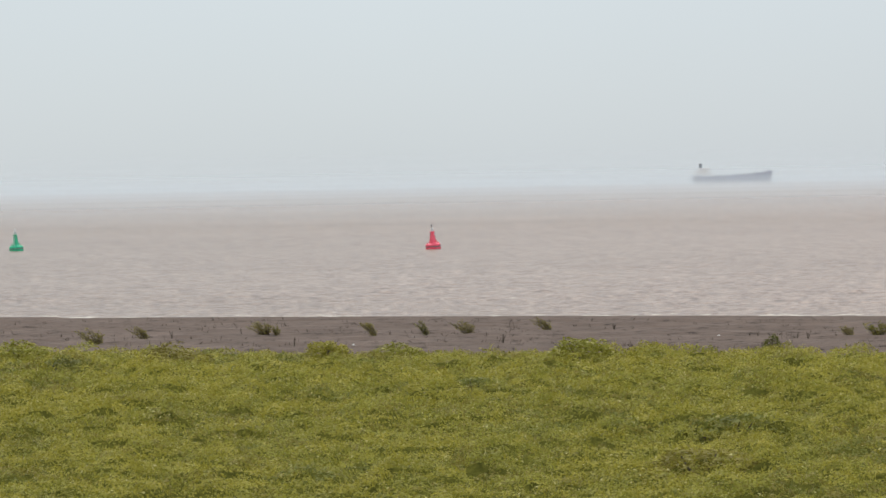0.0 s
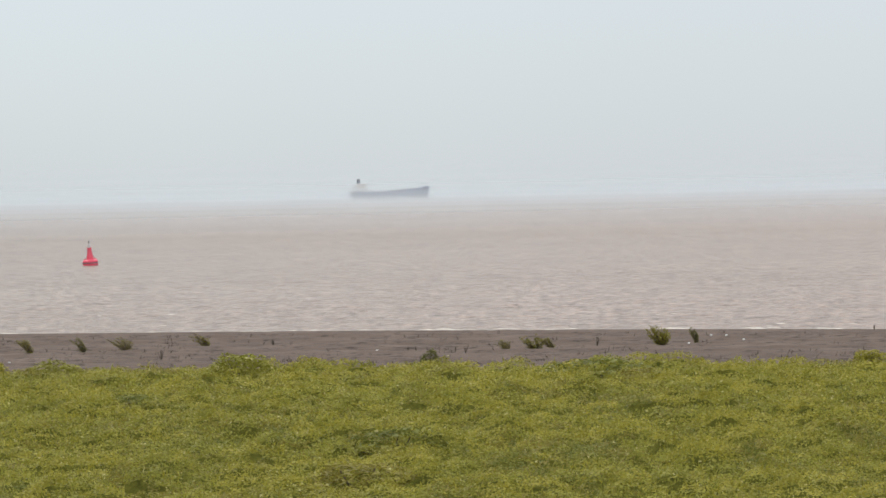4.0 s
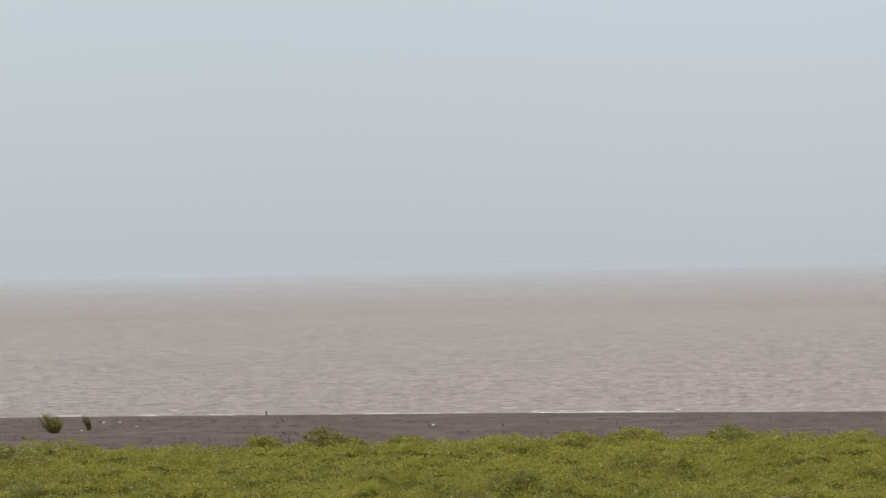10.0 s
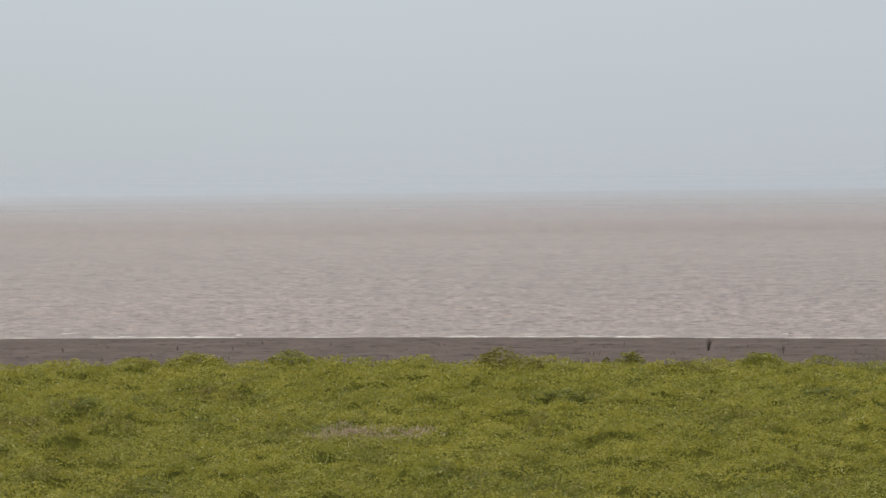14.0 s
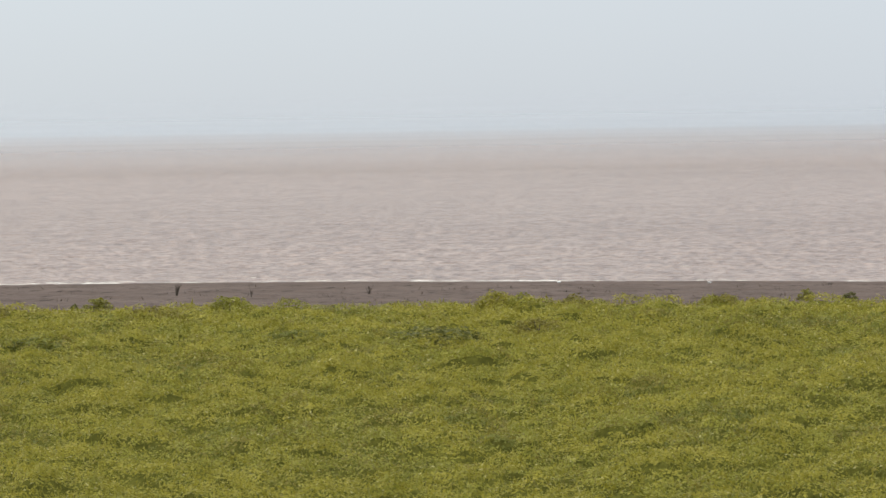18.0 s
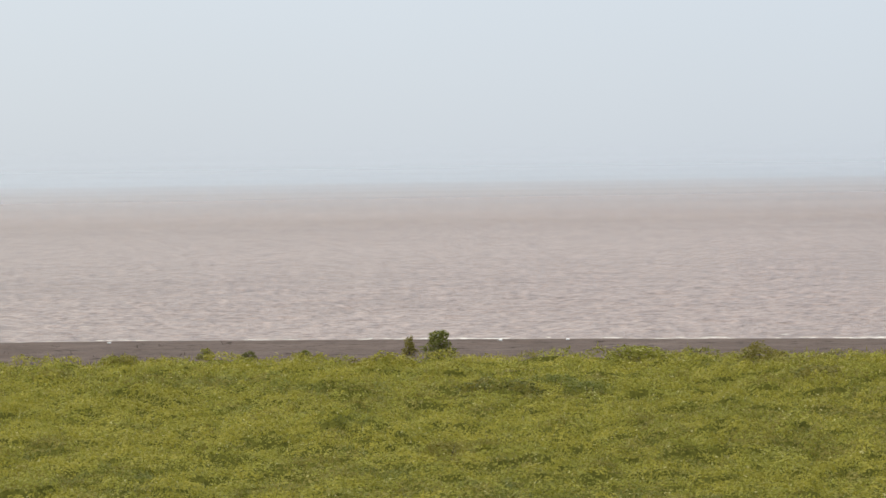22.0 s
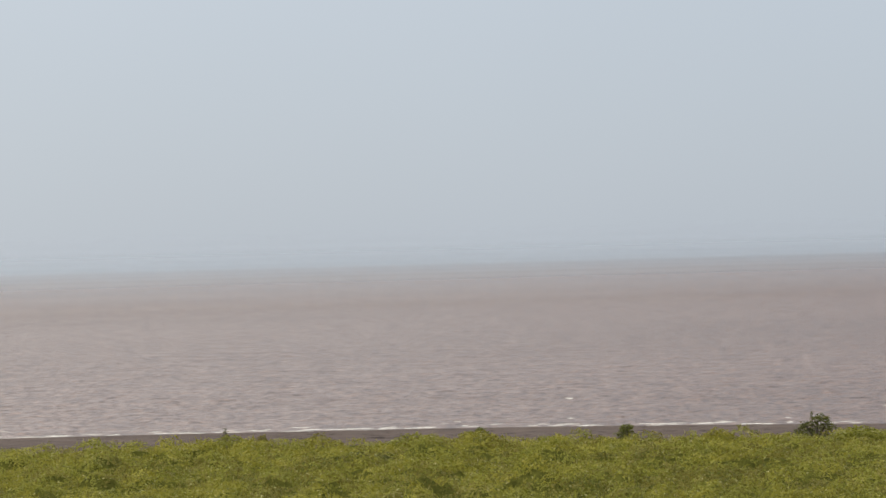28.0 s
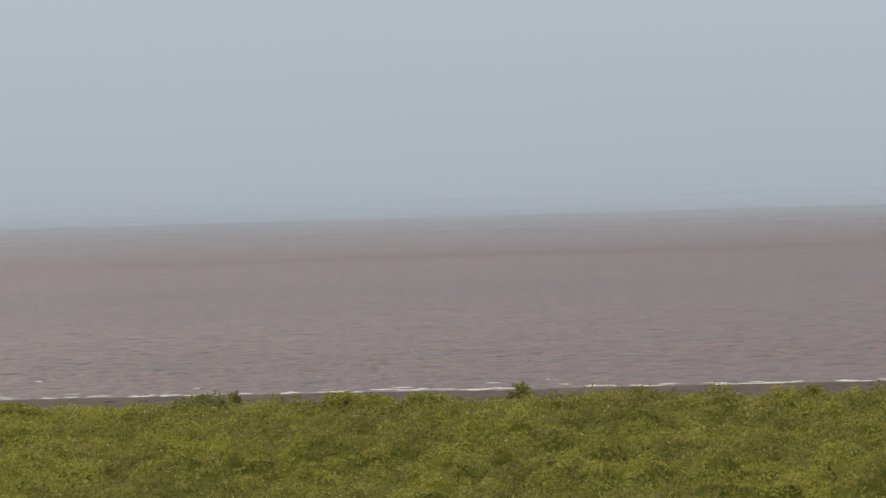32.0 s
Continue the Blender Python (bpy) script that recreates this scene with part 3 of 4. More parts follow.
def make_twig(seed):
    rng = random.Random(seed)
    base = new("dead_twigs")
    tagged(base, "thin leafless brown twigs stuck in the mud", "twigs")
    for i in range(6):
        bm = bmesh.new()
        a, q, hgt = rng.uniform(0, 6.28), rng.uniform(0.1, 0.5), rng.uniform(0.55, 1.0)
        tip = Vector((math.cos(a) * q, math.sin(a) * q, hgt))
        rod(bm, (tip.x * 0.08, tip.y * 0.08, -0.04), tip * 0.6, 0.035, 0.024, 5)
        rod(bm, tip * 0.59, tip, 0.024, 0.010, 5)
        for s in (0.5, 0.75):
            b = rng.uniform(0, 6.28)
            rod(bm, tip * s, tip * s + Vector((math.cos(b) * 0.2, math.sin(b) * 0.2, 0.2)), 0.016, 0.006, 4)
        part("twig", bm, BARK, base)
    return base


def make_stalk(seed):
    rng = np.random.default_rng(seed)
    base = new("tall_weed")
    tagged(base, "single tall leafy weed stalk above the low shrubs", "weed")
    bm = bmesh.new()
    rod(bm, (0, 0, -0.05), (0.03, 0, 0.55), 0.03, 0.02)
    rod(bm, (0.03, 0, 0.54), (0.0, 0, 1.0), 0.02, 0.008)
    part("stem", bm, BARK, base)
    z = rng.uniform(0.12, 1.0, 150)
    c = np.stack([rng.normal(0, 0.10, 150) * (1.2 - 0.6 * z), rng.normal(0, 0.10, 150) * (1.2 - 0.6 * z), z], -1)
    v, f = leaf_tris(c, 0.11 * rng.uniform(0.6, 1.2, 150), rng, (0.0, 1.0), 0.45)
    ob = link_mesh("foliage", v, f, LEAF_DARK)
    ob.parent = base
    return base


def set_out(protos, rows, group, rng, wide=1.0, high=1.0, sink=0.0, extra=0.0):
    """Copies of the prototypes at rows of azimuth, distance, width and height."""
    for i, (az, r, w, h) in enumerate(rows):
        m = Matrix.Translation(spot(az, r, -sink)) @ Matrix.Rotation(radians(-az) + rng.uniform(-0.35, 0.35), 4, "Z") @ Matrix.Diagonal((w * wide, w * wide, h * high + extra, 1))
        if i < len(protos):
            protos[i].matrix_basis = m
            tagged(protos[i], group=group)
        else:
            src = protos[i % len(protos)]
            q = src.matrix_basis.copy()
            src.matrix_basis = Matrix()
            copy_thing(src, m)
            src.matrix_basis = q


prng = random.Random(8)
TUFTS = [
    (-6.77, 179.5, 1.15, 1.05), (-5.81, 185.5, 1.00, 1.00), (-3.48, 187.8, 1.10, 0.86), (-3.26, 187.5, 0.62, 0.72), (-1.36, 181.9, 0.91, 1.05), (-0.34, 182.7, 0.84, 0.98),
    (0.45, 184.6, 0.99, 0.92), (2.02, 190.6, 1.00, 1.02), (7.84, 175.6, 0.60, 0.67), (8.40, 177.4, 1.35, 0.88), (8.74, 177.0, 0.88, 0.95), (10.86, 180.3, 1.15, 1.15), (11.53, 182.8, 0.80, 0.98)]
TUFT_KINDS = (
    (-0.30, 18, 0.50, (SEDGE, LEAF_DUSK)), (-0.55, 14, 0.36, (SEDGE, LEAF_DUSK)), (-0.20, 24, 0.60, (SEDGE, LEAF_DUSK)),
    (-0.15, 15, 0.45, (LEAF_DUSK, LEAF_DARK)), (-0.50, 15, 0.34, (SEDGE, LEAF_DUSK)), (-0.45, 16, 0.38, (SEDGE, LEAF_DARK)))
set_out([make_tuft(41 + k, "windblown olive-green tuft rooted in the bare mud", *kind) for k, kind in enumerate(TUFT_KINDS)], TUFTS[:11], "tufts on the mud flat", prng, 1.4, 1.05)
LOBED = make_tuft(57, "leafy two-lobed green tuft leaning over the bare mud", -0.25, 28, 0.58, (LEAF_DUSK, LEAF_MID), 60)
DARK_TUFT = make_tuft(58, "dark green tuft leaning over the bare mud", -0.42, 18, 0.30, (LEAF_DARK, SEDGE), 60)
set_out([LOBED, DARK_TUFT], TUFTS[11:], "tufts on the mud flat", prng, 1.1, 1.12)

TWIGS = [
    (-5.29, 185.4, 0.43, 0.64), (-2.93, 171.9, 0.26, 0.59), (3.30, 189.3, 0.44, 0.44), (5.92, 177.3, 0.24, 0.34), (6.08, 177.2, 0.27, 0.41),
    (6.84, 174.3, 0.23, 0.47), (7.04, 174.2, 0.40, 0.47), (1.13, 172.0, 0.53, 0.73), (-3.95, 188.4, 0.2, 0.51), (9.60, 181.1, 0.52, 0.56),
    (19.54, 177.3, 0.27, 0.34), (21.75, 176.9, 0.20, 0.31), (22.82, 176.3, 0.20, 0.30), (32.05, 171.6, 0.79, 0.86), (33.50, 166.5, 0.25, 0.57), (35.79, 169.9, 0.52, 0.59)]
set_out([make_twig(61 + k) for k in range(4)], TWIGS, "dead twigs on the mud flat", prng, 1.2)

SHRUBS = [
    (6.34, 158.6, 0.97, 0.79), (30.54, 153.7, 1.5, 0.62), (48.23, 156.0, 0.90, 0.90),
    (48.80, 150.8, 1.85, 1.32), (46.15, 152.6, 0.88, 0.44), (45.09, 152.4, 0.88, 0.44), (44.27, 153.1, 0.88, 0.53), (63.12, 150.2, 0.86, 0.58),
    (70.18, 147.0, 1.18, 0.73), (67.29, 147.3, 1.24, 0.68), (73.84, 146.8, 1.86, 1.07), (84.52, 146.3, 1.23, 0.73), (78.95, 145.3, 1.11, 0.72),
    (90.20, 141.0, 1.08, 0.54), (91.26, 137.1, 0.95, 0.53), (30.07, 153.1, 0.5, 0.41)]
set_out([make_shrub(71 + k, (LEAF_DARK, LEAF_MID, LEAF_DUSK, LEAF_GREEN, LEAF_GREEN)[k], 1500, "leafy green shrub at the edge of the mud flat", "shore_shrub", tall=True) for k in range(5)], SHRUBS, "shrubs at the shore", prng, 1.4, 1.15)

STALKS = [(62.40, 152.7, 0.8, 0.95), (73.77, 147.5, 0.8, 1.25)]
set_out([make_stalk(81), make_stalk(82)], STALKS, "tall weeds", prng)

MOUNDS = [
    (-8.28, 160.4, 2.46, 1.05), (-5.35, 153.0, 2.47, 1.00), (-2.34, 154.0, 1.77, 0.89), (2.67, 149.3, 2.18, 1.26), (3.98, 155.2, 1.43, 0.83),
    (-0.96, 157.8, 1.82, 0.67), (16.09, 156.8, 1.99, 1.02), (14.83, 157.4, 1.51, 0.60), (17.69, 155.8, 1.79, 0.60), (22.07, 153.2, 2.06, 0.82)]
MOUNDS += [
    (23.92, 152.4, 1.75, 0.76), (28.0, 147.4, 2.3, 0.98), (21.0, 155.5, 1.6, 0.5), (33.09, 152.1, 1.46, 0.76), (38.26, 148.4, 1.25, 0.80),
    (38.75, 147.3, 1.13, 0.73), (39.79, 149.7, 1.26, 0.52), (42.57, 147.1, 1.41, 0.51), (52.67, 145.9, 2.24, 0.78), (47.74, 141.9, 1.91, 0.82)]
MOUNDS += [
    (62.45, 146.7, 1.69, 0.62), (55.01, 149.9, 1.44, 0.63), (67.26, 144.7, 1.67, 0.67), (74.77, 140.3, 1.72, 0.75), (71.93, 144.9, 1.11, 0.61),
    (65.95, 142.9, 1.64, 0.66), (64.20, 146.4, 1.40, 0.56), (81.04, 139.6, 1.87, 0.80), (82.68, 142.8, 1.64, 0.55), (81.64, 143.3, 1.37, 0.60),
    (74.66, 142.2, 1.91, 0.65), (86.91, 138.2, 1.78, 0.56)]
MOUNDS = [(az, min(r - 2.6, float(green_edge(az)) - 3.2), w, h) for az, r, w, h in MOUNDS]
set_out([make_shrub(91 + k, (LEAF_MID, LEAF_DUSK, LEAF, LEAF_MID, LEAF)[k], 4200, "rounded yellow-green bush rising from the low shrubs", "rounded_bush") for k in range(5)], MOUNDS, "bushes along the green edge", prng, 1.6, 1.05, 0.05, 0.58)

DARKS = [
    (9.55, 142.5, 3.01, 0.77), (10.43, 138.8, 1.60, 0.53), (37.04, 122.5, 2.58, 0.70), (34.35, 124.7, 1.67, 0.48), (31.60, 141.5, 1.63, 0.54),
    (47.23, 104.6, 1.40, 0.44), (48.92, 95.3, 1.10, 0.37), (49.93, 122.9, 2.12, 0.61), (51.68, 122.4, 1.41, 0.47), (39.07, 129.1, 1.49, 0.50),
    (5.60, 104.1, 2.20, 0.8), (4.93, 92.3, 2.12, 0.53), (-7.31, 145.8, 1.68, 0.56), (0.57, 127.6, 1.71, 0.59), (22.41, 126.6, 1.46, 0.58)]
DARKS += [
    (29.11, 122.4, 2.11, 0.56), (18.79, 112.4, 1.72, 0.47), (56.20, 130.1, 1.50, 0.50), (51.03, 125.9, 1.45, 0.58), (49.71, 123.1, 1.18, 0.57),
    (46.97, 105.8, 1.42, 0.57), (56.30, 127.3, 1.95, 0.73), (65.07, 129.9, 1.99, 0.60), (81.00, 111.8, 1.07, 0.34), (82.29, 131.0, 2.01, 0.60),
    (78.35, 141.2, 1.62, 0.54), (85.33, 100.3, 1.73, 0.46), (77.65, 105.2, 1.82, 0.48)]
set_out([make_shrub(101 + k, (LEAF_GREEN, LEAF_DUSK, LEAF_DARK)[k % 3], 3000, "low dark green bramble among paler shrubs", "low_bramble", flat=True) for k in range(5)], DARKS, "dark brambles in the green", prng, 1.7, 1.0, 0.05, 0.95)


# ---- stubble and roots in the mud ----
def build_stubble():
    rng = np.random.default_rng(29)
    vs = []
    for lo, hi, n in ((-9.0, 16.0, 1500), (16.0, 46.0, 420)):
        a = rng.uniform(lo, hi, n)
        rs, rv = shore(a), green_edge(a)
        r = rv + 2 + (rs - rv - 8) * rng.uniform(0, 1, n) ** 1.8
        keep = vnoise(np.radians(a) * 190 / 4, r / 5, 71) > 0.5
        c = polar(a[keep], r[keep], ground_z(a[keep], r[keep]) - 0.02)
        for k in range(4):
            off = rng.normal(0, 0.12, c.shape) * np.array([1, 1, 0])
            v, _ = leaf_tris(c + off, rng.uniform(0.10, 0.34, len(c)), rng, (0.6, 1.5), 0.16)
            vs.append(v)
    v = np.concatenate(vs)
    tagged(link_mesh("dead_stubble", v, np.arange(len(v)).reshape(-1, 3), BARK), "dead brown stubble and roots sticking out of mud", "stubble", kind="stuff")


build_stubble()


# ---- dry grass patch ----
def build_dry_grass():
    rng = np.random.default_rng(17)
    n = 1900
    a = np.where(rng.uniform(0, 1, n) < 0.6, rng.normal(24.8, 0.28, n), rng.normal(25.9, 0.42, n))
    r = 108.0 + rng.normal(0, 0.5, n)
    h, _, _ = cover_z(a, r)
    v, f = leaf_tris(polar(a, r, ground_z(a, r) + h + 0.02), 0.22 * rng.uniform(0.5, 1.2, n), rng, (0.3, 1.4), 0.18)
    tagged(link_mesh("dry_grass", v, f, STRAW), "small patch of pale dead grass among green shrubs", "grass", kind="stuff")


build_dry_grass()


# ---- surf ----
def build_surf():
    """A thin lip of foam along the waterline and low breaking crests farther out."""
    rng = np.random.default_rng(23)
    vs, fs, k = [], [], 0
    az = np.arange(-10, 93.5, 0.05)
    u = np.radians(az) * 190
    edge = shore(az) + 0.25 + 0.7 * (vnoise(u / 6, u * 0, 24) - 0.5) + 0.3 * (vnoise(u / 1.2, u * 0, 25) - 0.5)
    up = -0.035 + 0.095 * smooth(0.35, 0.8, vnoise(u / 2.6, u * 0, 26)) * (0.4 + 0.6 * vnoise(u / 0.5, u * 0, 27)) * (0.75 + 0.4 * smooth(8, 20, az) - 0.65 * smooth(45, 60, az))
    vs.append(np.concatenate([polar(az, edge - 0.16, np.full(len(az), -0.04)), polar(az, edge, 0.01 + up), polar(az, edge + 0.3, np.full(len(az), -0.04))]))
    fs.append(grid_faces(3, len(az)))
    k += 3 * len(az)
    for off, spread, count, length, first, tall in ((1.2, 0.7, 150, 0.8, -10, 0.03), (1.3, 0.8, 56, 1.2, 56, 0.025), (3.2, 1.2, 34, 0.8, 60, 0.022), (6.0, 3.0, 26, 0.5, -10, 0.02), (25.0, 16.0, 14, 0.35, -10, 0.02)):
        for _ in range(count):
            n = 11
            az0, L = rng.uniform(first, 93), length * rng.uniform(0.4, 1.8)
            s = np.linspace(0, 1, n)
            a = az0 + np.degrees(s * L / 180)
            o = max(off + rng.normal(0, spread), 0.5) + 0.12 * np.cumsum(rng.normal(0, 0.35, n))
            w = 0.10 * np.sin(np.pi * (0.06 + 0.88 * s)) * rng.uniform(0.6, 1.2, n)
            r, z = shore(a) + o, tall * np.sin(np.pi * (0.04 + 0.92 * s)) * rng.uniform(0.45, 1.1, n)
            low = np.full(n, -0.03)
            vs.append(np.concatenate([polar(a, r - w, low), polar(a, r - 0.3 * w, z + 0.02), polar(a, r + 0.4 * w, z), polar(a, r + 1.6 * w, low)]))
            fs.append(grid_faces(4, n) + k)
            k += 4 * n
    tagged(link_mesh("surf_foam", np.concatenate(vs), np.concatenate(fs), FOAM, True), "broken lines of white foam along the muddy waterline", "foam", kind="stuff")


build_surf()


# ---- buoys ----
def make_buoy(colour, label, where, turn, tall, slim=1.0):
    base = new("navigation_buoy")
    tagged(base, label, "buoy", "channel buoys")
    base.matrix_basis = Matrix.Translation(where) @ pose(0, 0, 0, 1.0, -4.0 * slim, 0) @ pose(0, 0, 0, 0, 0, turn)
    bm = bmesh.new()
    lathe(bm, [(0.85, -0.5), (1.08, -0.25), (1.13, -0.05), (1.13, 0.62), (1.06, 0.74), (0.85, 0.80)])
    hull = part("float", bm, colour, base, "wide drum-shaped float")
    bm = bmesh.new()
    lathe(bm, [(1.135, 0.30), (1.17, 0.32), (1.17, 0.42), (1.135, 0.44)])
    part("fender", bm, STEEL, hull)
    bm = bmesh.new()
    lathe(bm, [(0.66, 0.76), (0.60 * slim, 0.95), (0.40 * slim, 1.9), (0.33 * slim, 2.40), (0.32 * slim, 2.52), (0.26 * slim, 2.56)], 20)
    tower = part("tower", bm, colour, base, "tapered conical tower")
    for k in range(4):
        bm = bmesh.new()
        a = radians(45 + 90 * k)
        c, s = math.cos(a), math.sin(a)
        rod(bm, (0.86 * c, 0.86 * s, 0.74), (0.58 * c, 0.58 * s, 1.25), 0.05, 0.045, 8)
        part("brace", bm, colour, tower)
    for k in range(2):
        bm = bmesh.new()
        box(bm, 0.9 - 1.8 * k, 0, 0.88, 0.10, 0.22, 0.26, 0.03)
        part("lifting_lug", bm, colour, hull)
    for k in range(2):
        bm = bmesh.new()
        for y in (-0.14, 0.14):
            rod(bm, (0.66 - 1.32 * k, y, 0.8), (0.34 - 0.68 * k, y, 2.5), 0.025, 0.025, 6)
        for j in range(6):
            x = 0.62 - 0.05 * j
            rod(bm, (x * (1 - 2 * k), -0.14, 1.0 + 0.27 * j), (x * (1 - 2 * k), 0.14, 1.0 + 0.27 * j), 0.02, 0.02, 6)
        part("ladder", bm, PALE, tower, "pale steel ladder")
    bm = bmesh.new()
    lathe(bm, [(0.34, 2.48), (0.42, 2.50), (0.42, 2.58), (0.34, 2.60)], 20)
    part("platform", bm, colour, tower)
    bm = bmesh.new()
    lathe(bm, [(0.20, 2.58), (0.22, 2.75), (0.22, tall - 0.32), (0.16, tall - 0.25)], 16)
    lamp = part("lantern", bm, PALE, base, "pale lantern on top")
    bm = bmesh.new()
    rod(bm, (0, 0, tall - 0.3), (0, 0, tall), 0.035, 0.03, 8)
    part("mast", bm, STEEL, lamp)
    bm = bmesh.new()
    if colour is RED:
        cone(bm, tall - 0.05, tall + 0.22, 0.13, 0.13, 12)
    else:
        cone(bm, tall - 0.05, tall + 0.22, 0.15, 0.03, 12)
    part("topmark", bm, STEEL if colour is RED else PALE, lamp)
    return base


make_buoy(RED, "red steel navigation buoy floating upright in brown water", (-1.43, 437.5, 0.02), 20, 3.35, 0.88)
make_buoy(GREEN, "green steel navigation buoy floating upright in brown water", (-68.8, 475.0, 0.02), 65, 3.40, 0.82)


# ---- cargo ship ----
def make_ship():
    az, dist = radians(5.61), 4640.0
    base = new("cargo_ship")
    tagged(base, "blue-grey cargo ship with white deckhouse aft, lying offshore in haze", "ship")
    base.matrix_basis = Matrix.Translation((dist * math.sin(az), dist * math.cos(az), 0)) @ pose(0, 0, 0, 0, 0, -math.degrees(az) + 4)
    L, half = 124.0, 62.0

    def sheer(x):
        t = (x + half) / L
        return 12.2 - 1.8 * float(smooth(0.0, 0.28, t)) + 6.0 * max(0.0, (t - 0.3) / 0.7) ** 1.5 + 1.6 * float(smooth(0.90, 0.96, t))

    def breadth(x, z):
        t = (x + half) / L
        low = max(0.0, 1 - z / 9.0)
        bow = max(0.0, (t - (0.80 - 0.10 * low)) / (0.20 + 0.10 * low - 0.03 * low))
        stern = max(0.0, (0.10 + 0.05 * low - t) / 0.16)
        return 9.5 * max(0.02, (1 - min(1, bow) ** 2.0)) * max(0.2, 1 - stern ** 2)

    def shell(z0, z1, steps, mat, name, label):
        bm = bmesh.new()
        xs = [-half + L * k / 48 for k in range(49)]
        rows = []
        for j in range(steps + 1):
            f = j / steps
            line = []
            for x in xs:
                top = sheer(x) if z1 is None else z1
                z = z0 + (top - z0) * f
                rake = 2.2 * (max(0, z) / 16) ** 1.5 * max(0.0, (x + half) / L - 0.8) / 0.2
                tuck = 5.0 * max(0.0, 1 - max(0, z) / 9.5) * max(0.0, 0.07 - (x + half) / L) / 0.07
                line.append((x + rake + tuck, breadth(x, z), z))
            rows.append(line)
        side = {}
        for sgn in (1, -1):
            side[sgn] = [[bm.verts.new((x, sgn * b, z)) for x, b, z in line] for line in rows]
            for a, b in zip(side[sgn], side[sgn][1:]):
                for k in range(48):
                    bm.faces.new((a[k], a[k + 1], b[k + 1], b[k]))
        for row in (0, -1):
            for k in range(48):
                bm.faces.new((side[1][row][k], side[1][row][k + 1], side[-1][row][k + 1], side[-1][row][k]))
        for k in (0, 48):
            for a, b, c, d in zip(side[1], side[1][1:], side[-1][1:], side[-1]):
                bm.faces.new((a[k], b[k], c[k], d[k]))
        return part(name, bm, mat, base, label)

    hull = shell(2.2, None, 6, HULL, "hull", "long blue-grey hull rising to the bow")
    shell(-2.0, 2.2, 2, BOOT, "lower_hull", "dull red paint along the waterline")
    for sgn in (1, -1):
        bm = bmesh.new()
        for k in range(6):
            x = 44 + 3.0 * k
            rod(bm, (x, sgn * breadth(x, 14) * 0.96, sheer(x) + 0.1), (x + 3, sgn * breadth(x + 3, 14) * 0.96, sheer(x + 3) + 1.0), 0.5, 0.5, 6)
        part("bow_bulwark", bm, HULL, hull)
    for k in range(5):
        bm = bmesh.new()
        x = -22 + 15.0 * k
        box(bm, x, 0, sheer(x) + 0.7, 11.5, 12.0, 1.5, 0.25)
        part("hatch_cover", bm, DECK, hull)
    house = None
    for k, (x, sx, sy, z, h) in enumerate(((-45, 30, 17, 12.0, 4.4), (-46, 25, 16, 15.7, 3.2), (-47, 19, 15, 18.8, 3.2), (-42, 17, 19, 22.0, 3.4))):
        bm = bmesh.new()
        box(bm, x, 0, z, sx, sy, h, 0.15)
        tier = part("bridge" if k == 3 else "deckhouse_tier", bm, HOUSE, base)
        house = tier
        for j in range(4 if k < 3 else 5):
            bm = bmesh.new()
            box(bm, x - sx * 0.38 + j * sx * 0.76 / (3 if k < 3 else 4), -sy / 2, z + 0.4, 1.1, 0.12, 1.0)
            part("window", bm, GLASS, tier)
    bm = bmesh.new()
    lathe(bm, [(2.8, 20.0), (2.7, 25.0), (2.5, 30.6), (2.0, 31.0)], 16)
    funnel = part("funnel", bm, DARKP, base, "dark funnel behind the bridge")
    funnel.location = (-47.5, 3, 0)
    for x, z0, z1 in ((-38, 23.6, 28.5), (-31, 9, 22.0), (50, 13, 22.0)):
        bm = bmesh.new()
        rod(bm, (x, 0, z0), (x, 0, z1), 0.35, 0.2, 8)
        rod(bm, (x, -2.4, z1 - 1.4), (x, 2.4, z1 - 1.4), 0.15, 0.15, 6)
        part("mast", bm, HOUSE, base)
    for y in (-8.2, 8.2):
        bm = bmesh.new()
        box(bm, -40.5, y, 15.5, 6.0, 2.0, 1.8, 0.6)
        part("lifeboat", bm, HOUSE, base)
    for k in range(14):
        bm = bmesh.new()
        x = -26 + 6.2 * k
        for z in (0.5, 1.1):
            rod(bm, (x, -9.2, sheer(x) + z), (x + 6.2, -9.2, sheer(x + 6.2) + z), 0.06, 0.06, 4)
        rod(bm, (x, -9.2, sheer(x) - 0.1), (x, -9.2, sheer(x) + 1.15), 0.07, 0.07, 4)
        part("railing", bm, HOUSE, hull)


make_ship()


# ---- litter and posts on the mud ----
def make_litter(seed):
    rng = random.Random(seed)
    bm = bmesh.new()
    bmesh.ops.create_icosphere(bm, subdivisions=2, radius=0.5)
    for v in bm.verts:
        v.co = Vector((v.co.x * 1.0, v.co.y * 0.8, v.co.z * 0.7 + 0.25)) * (1 + rng.uniform(-0.22, 0.22))
    return tagged(part("litter", bm, LITTER), "small crumpled piece of pale litter on the mud", "litter")


LITTERS = [
    (11.81, 192.9, 0.22, 0.13), (12.11, 191.9, 0.20, 0.12), (11.38, 181.1, 0.19, 0.12), (12.44, 186.6, 0.18, 0.11), (18.18, 180.9, 0.23, 0.12),
    (12.78, 185.3, 0.14, 0.08), (39.49, 184.1, 0.28, 0.15), (42.41, 181.5, 0.28, 0.15), (50.00, 176.3, 0.27, 0.15), (51.31, 176.0, 0.27, 0.15),
    (-1.78, 172.4, 0.2, 0.12), (5.32, 179.6, 0.16, 0.10)]
set_out([make_litter(k) for k in range(4)], LITTERS, "litter on the mud", prng, 0.85, 0.95)

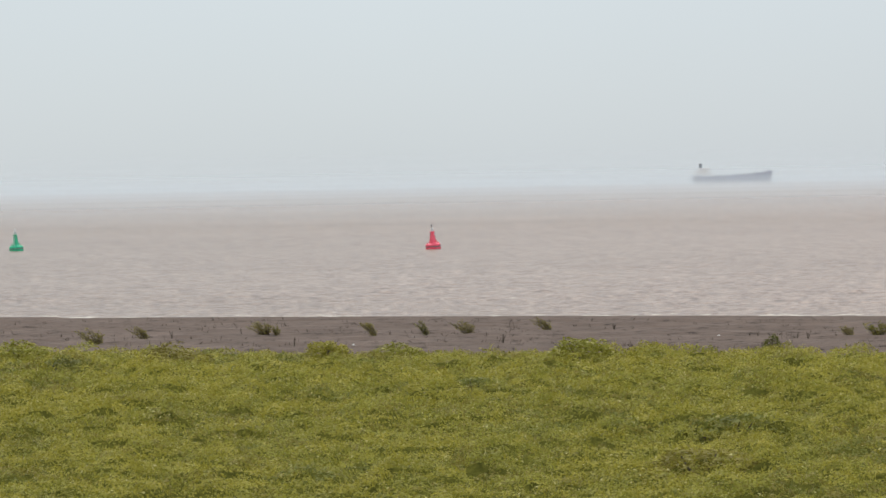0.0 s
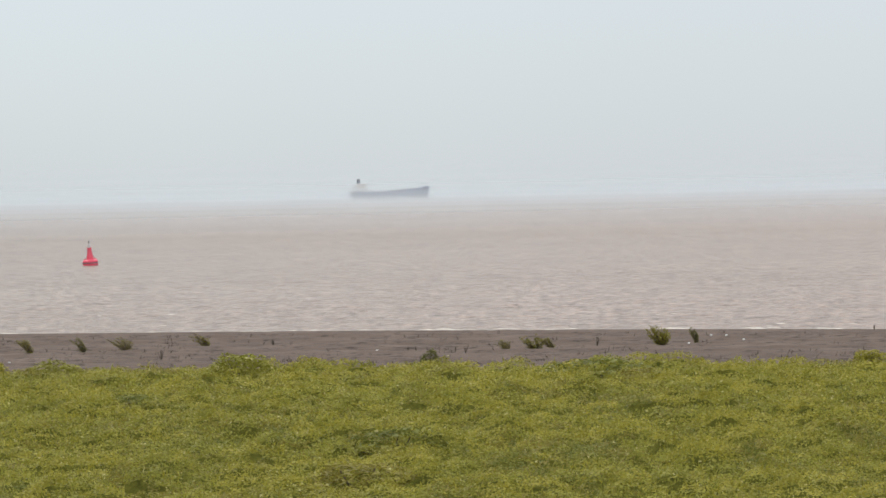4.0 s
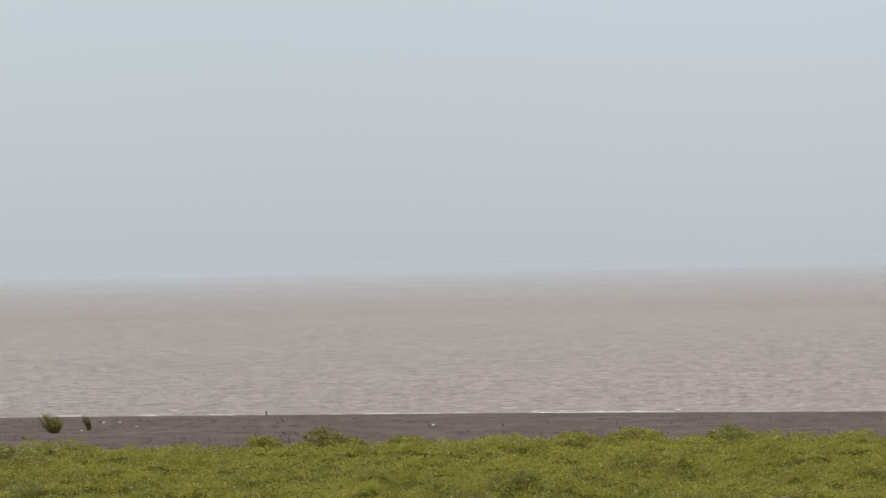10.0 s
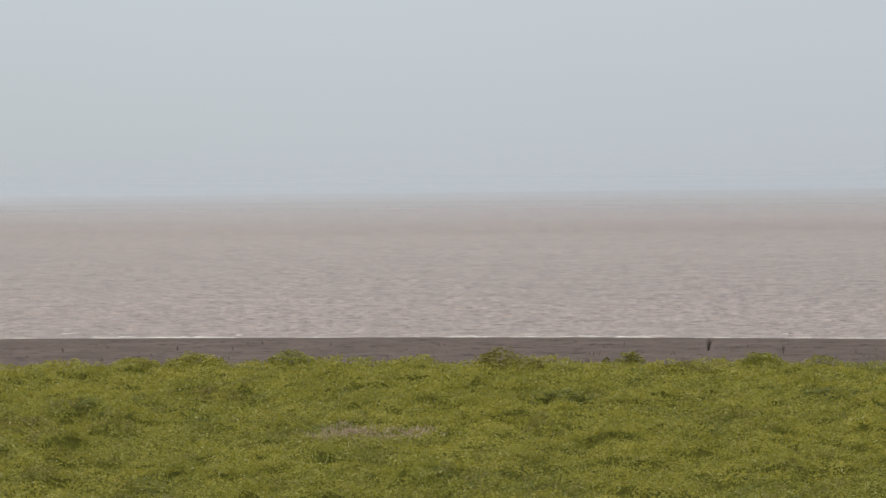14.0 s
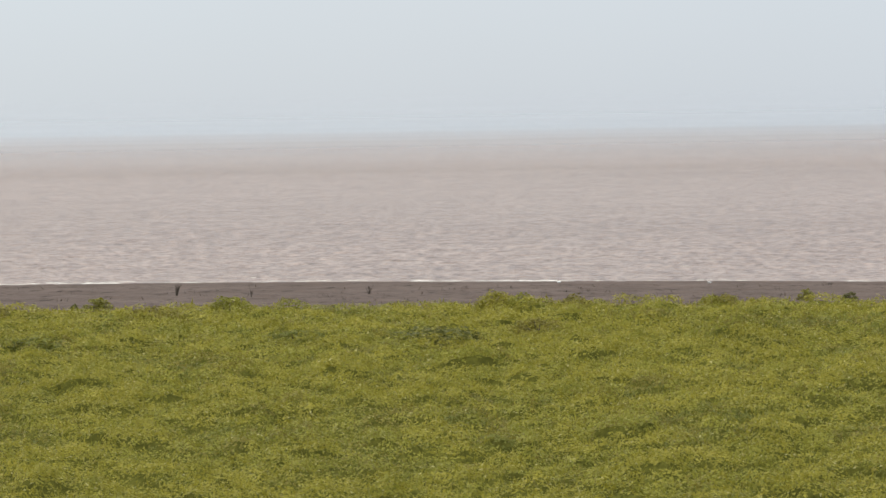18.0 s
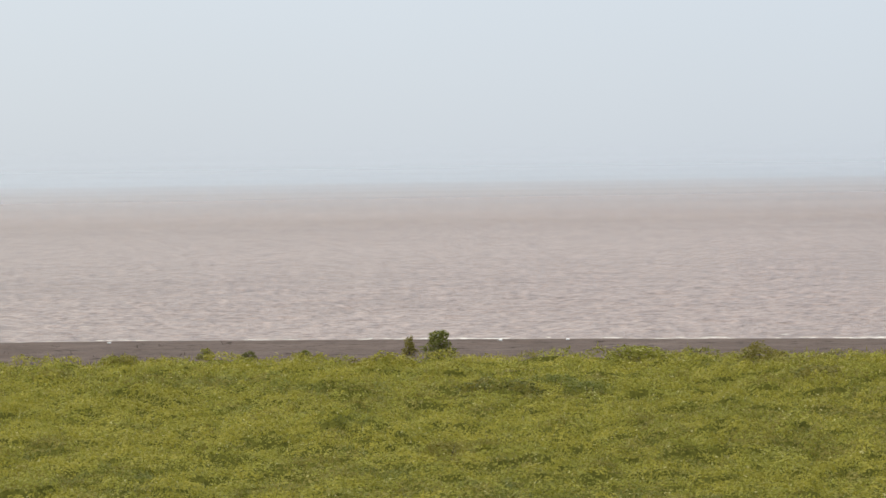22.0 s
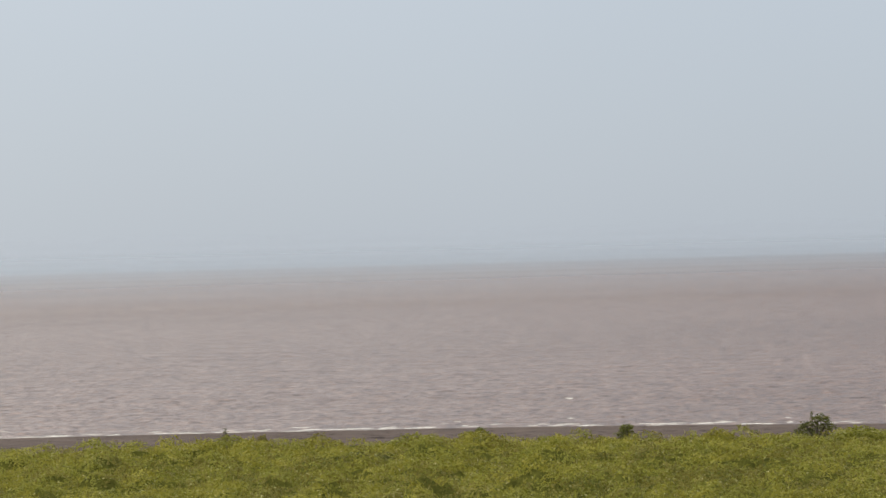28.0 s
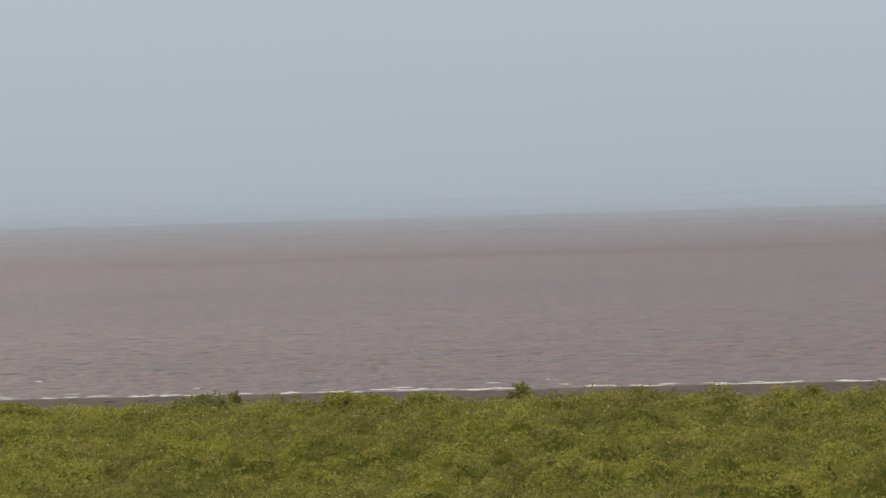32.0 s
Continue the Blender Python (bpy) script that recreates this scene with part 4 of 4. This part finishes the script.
for az, r in ((14.95, 202.6),):
    bm = bmesh.new()
    cone(bm, -0.3, 0.24, 0.06, 0.045, 8)
    box(bm, 0, 0, 0.25, 0.11, 0.11, 0.04, 0.012)
    post = tagged(part("mooring_post", bm, BARK), "short dark wooden post at the waterline", "post", "")
    post.matrix_basis = Matrix.Translation(spot(az, r)) @ pose(0, 0, 0, 4, -5, 0)
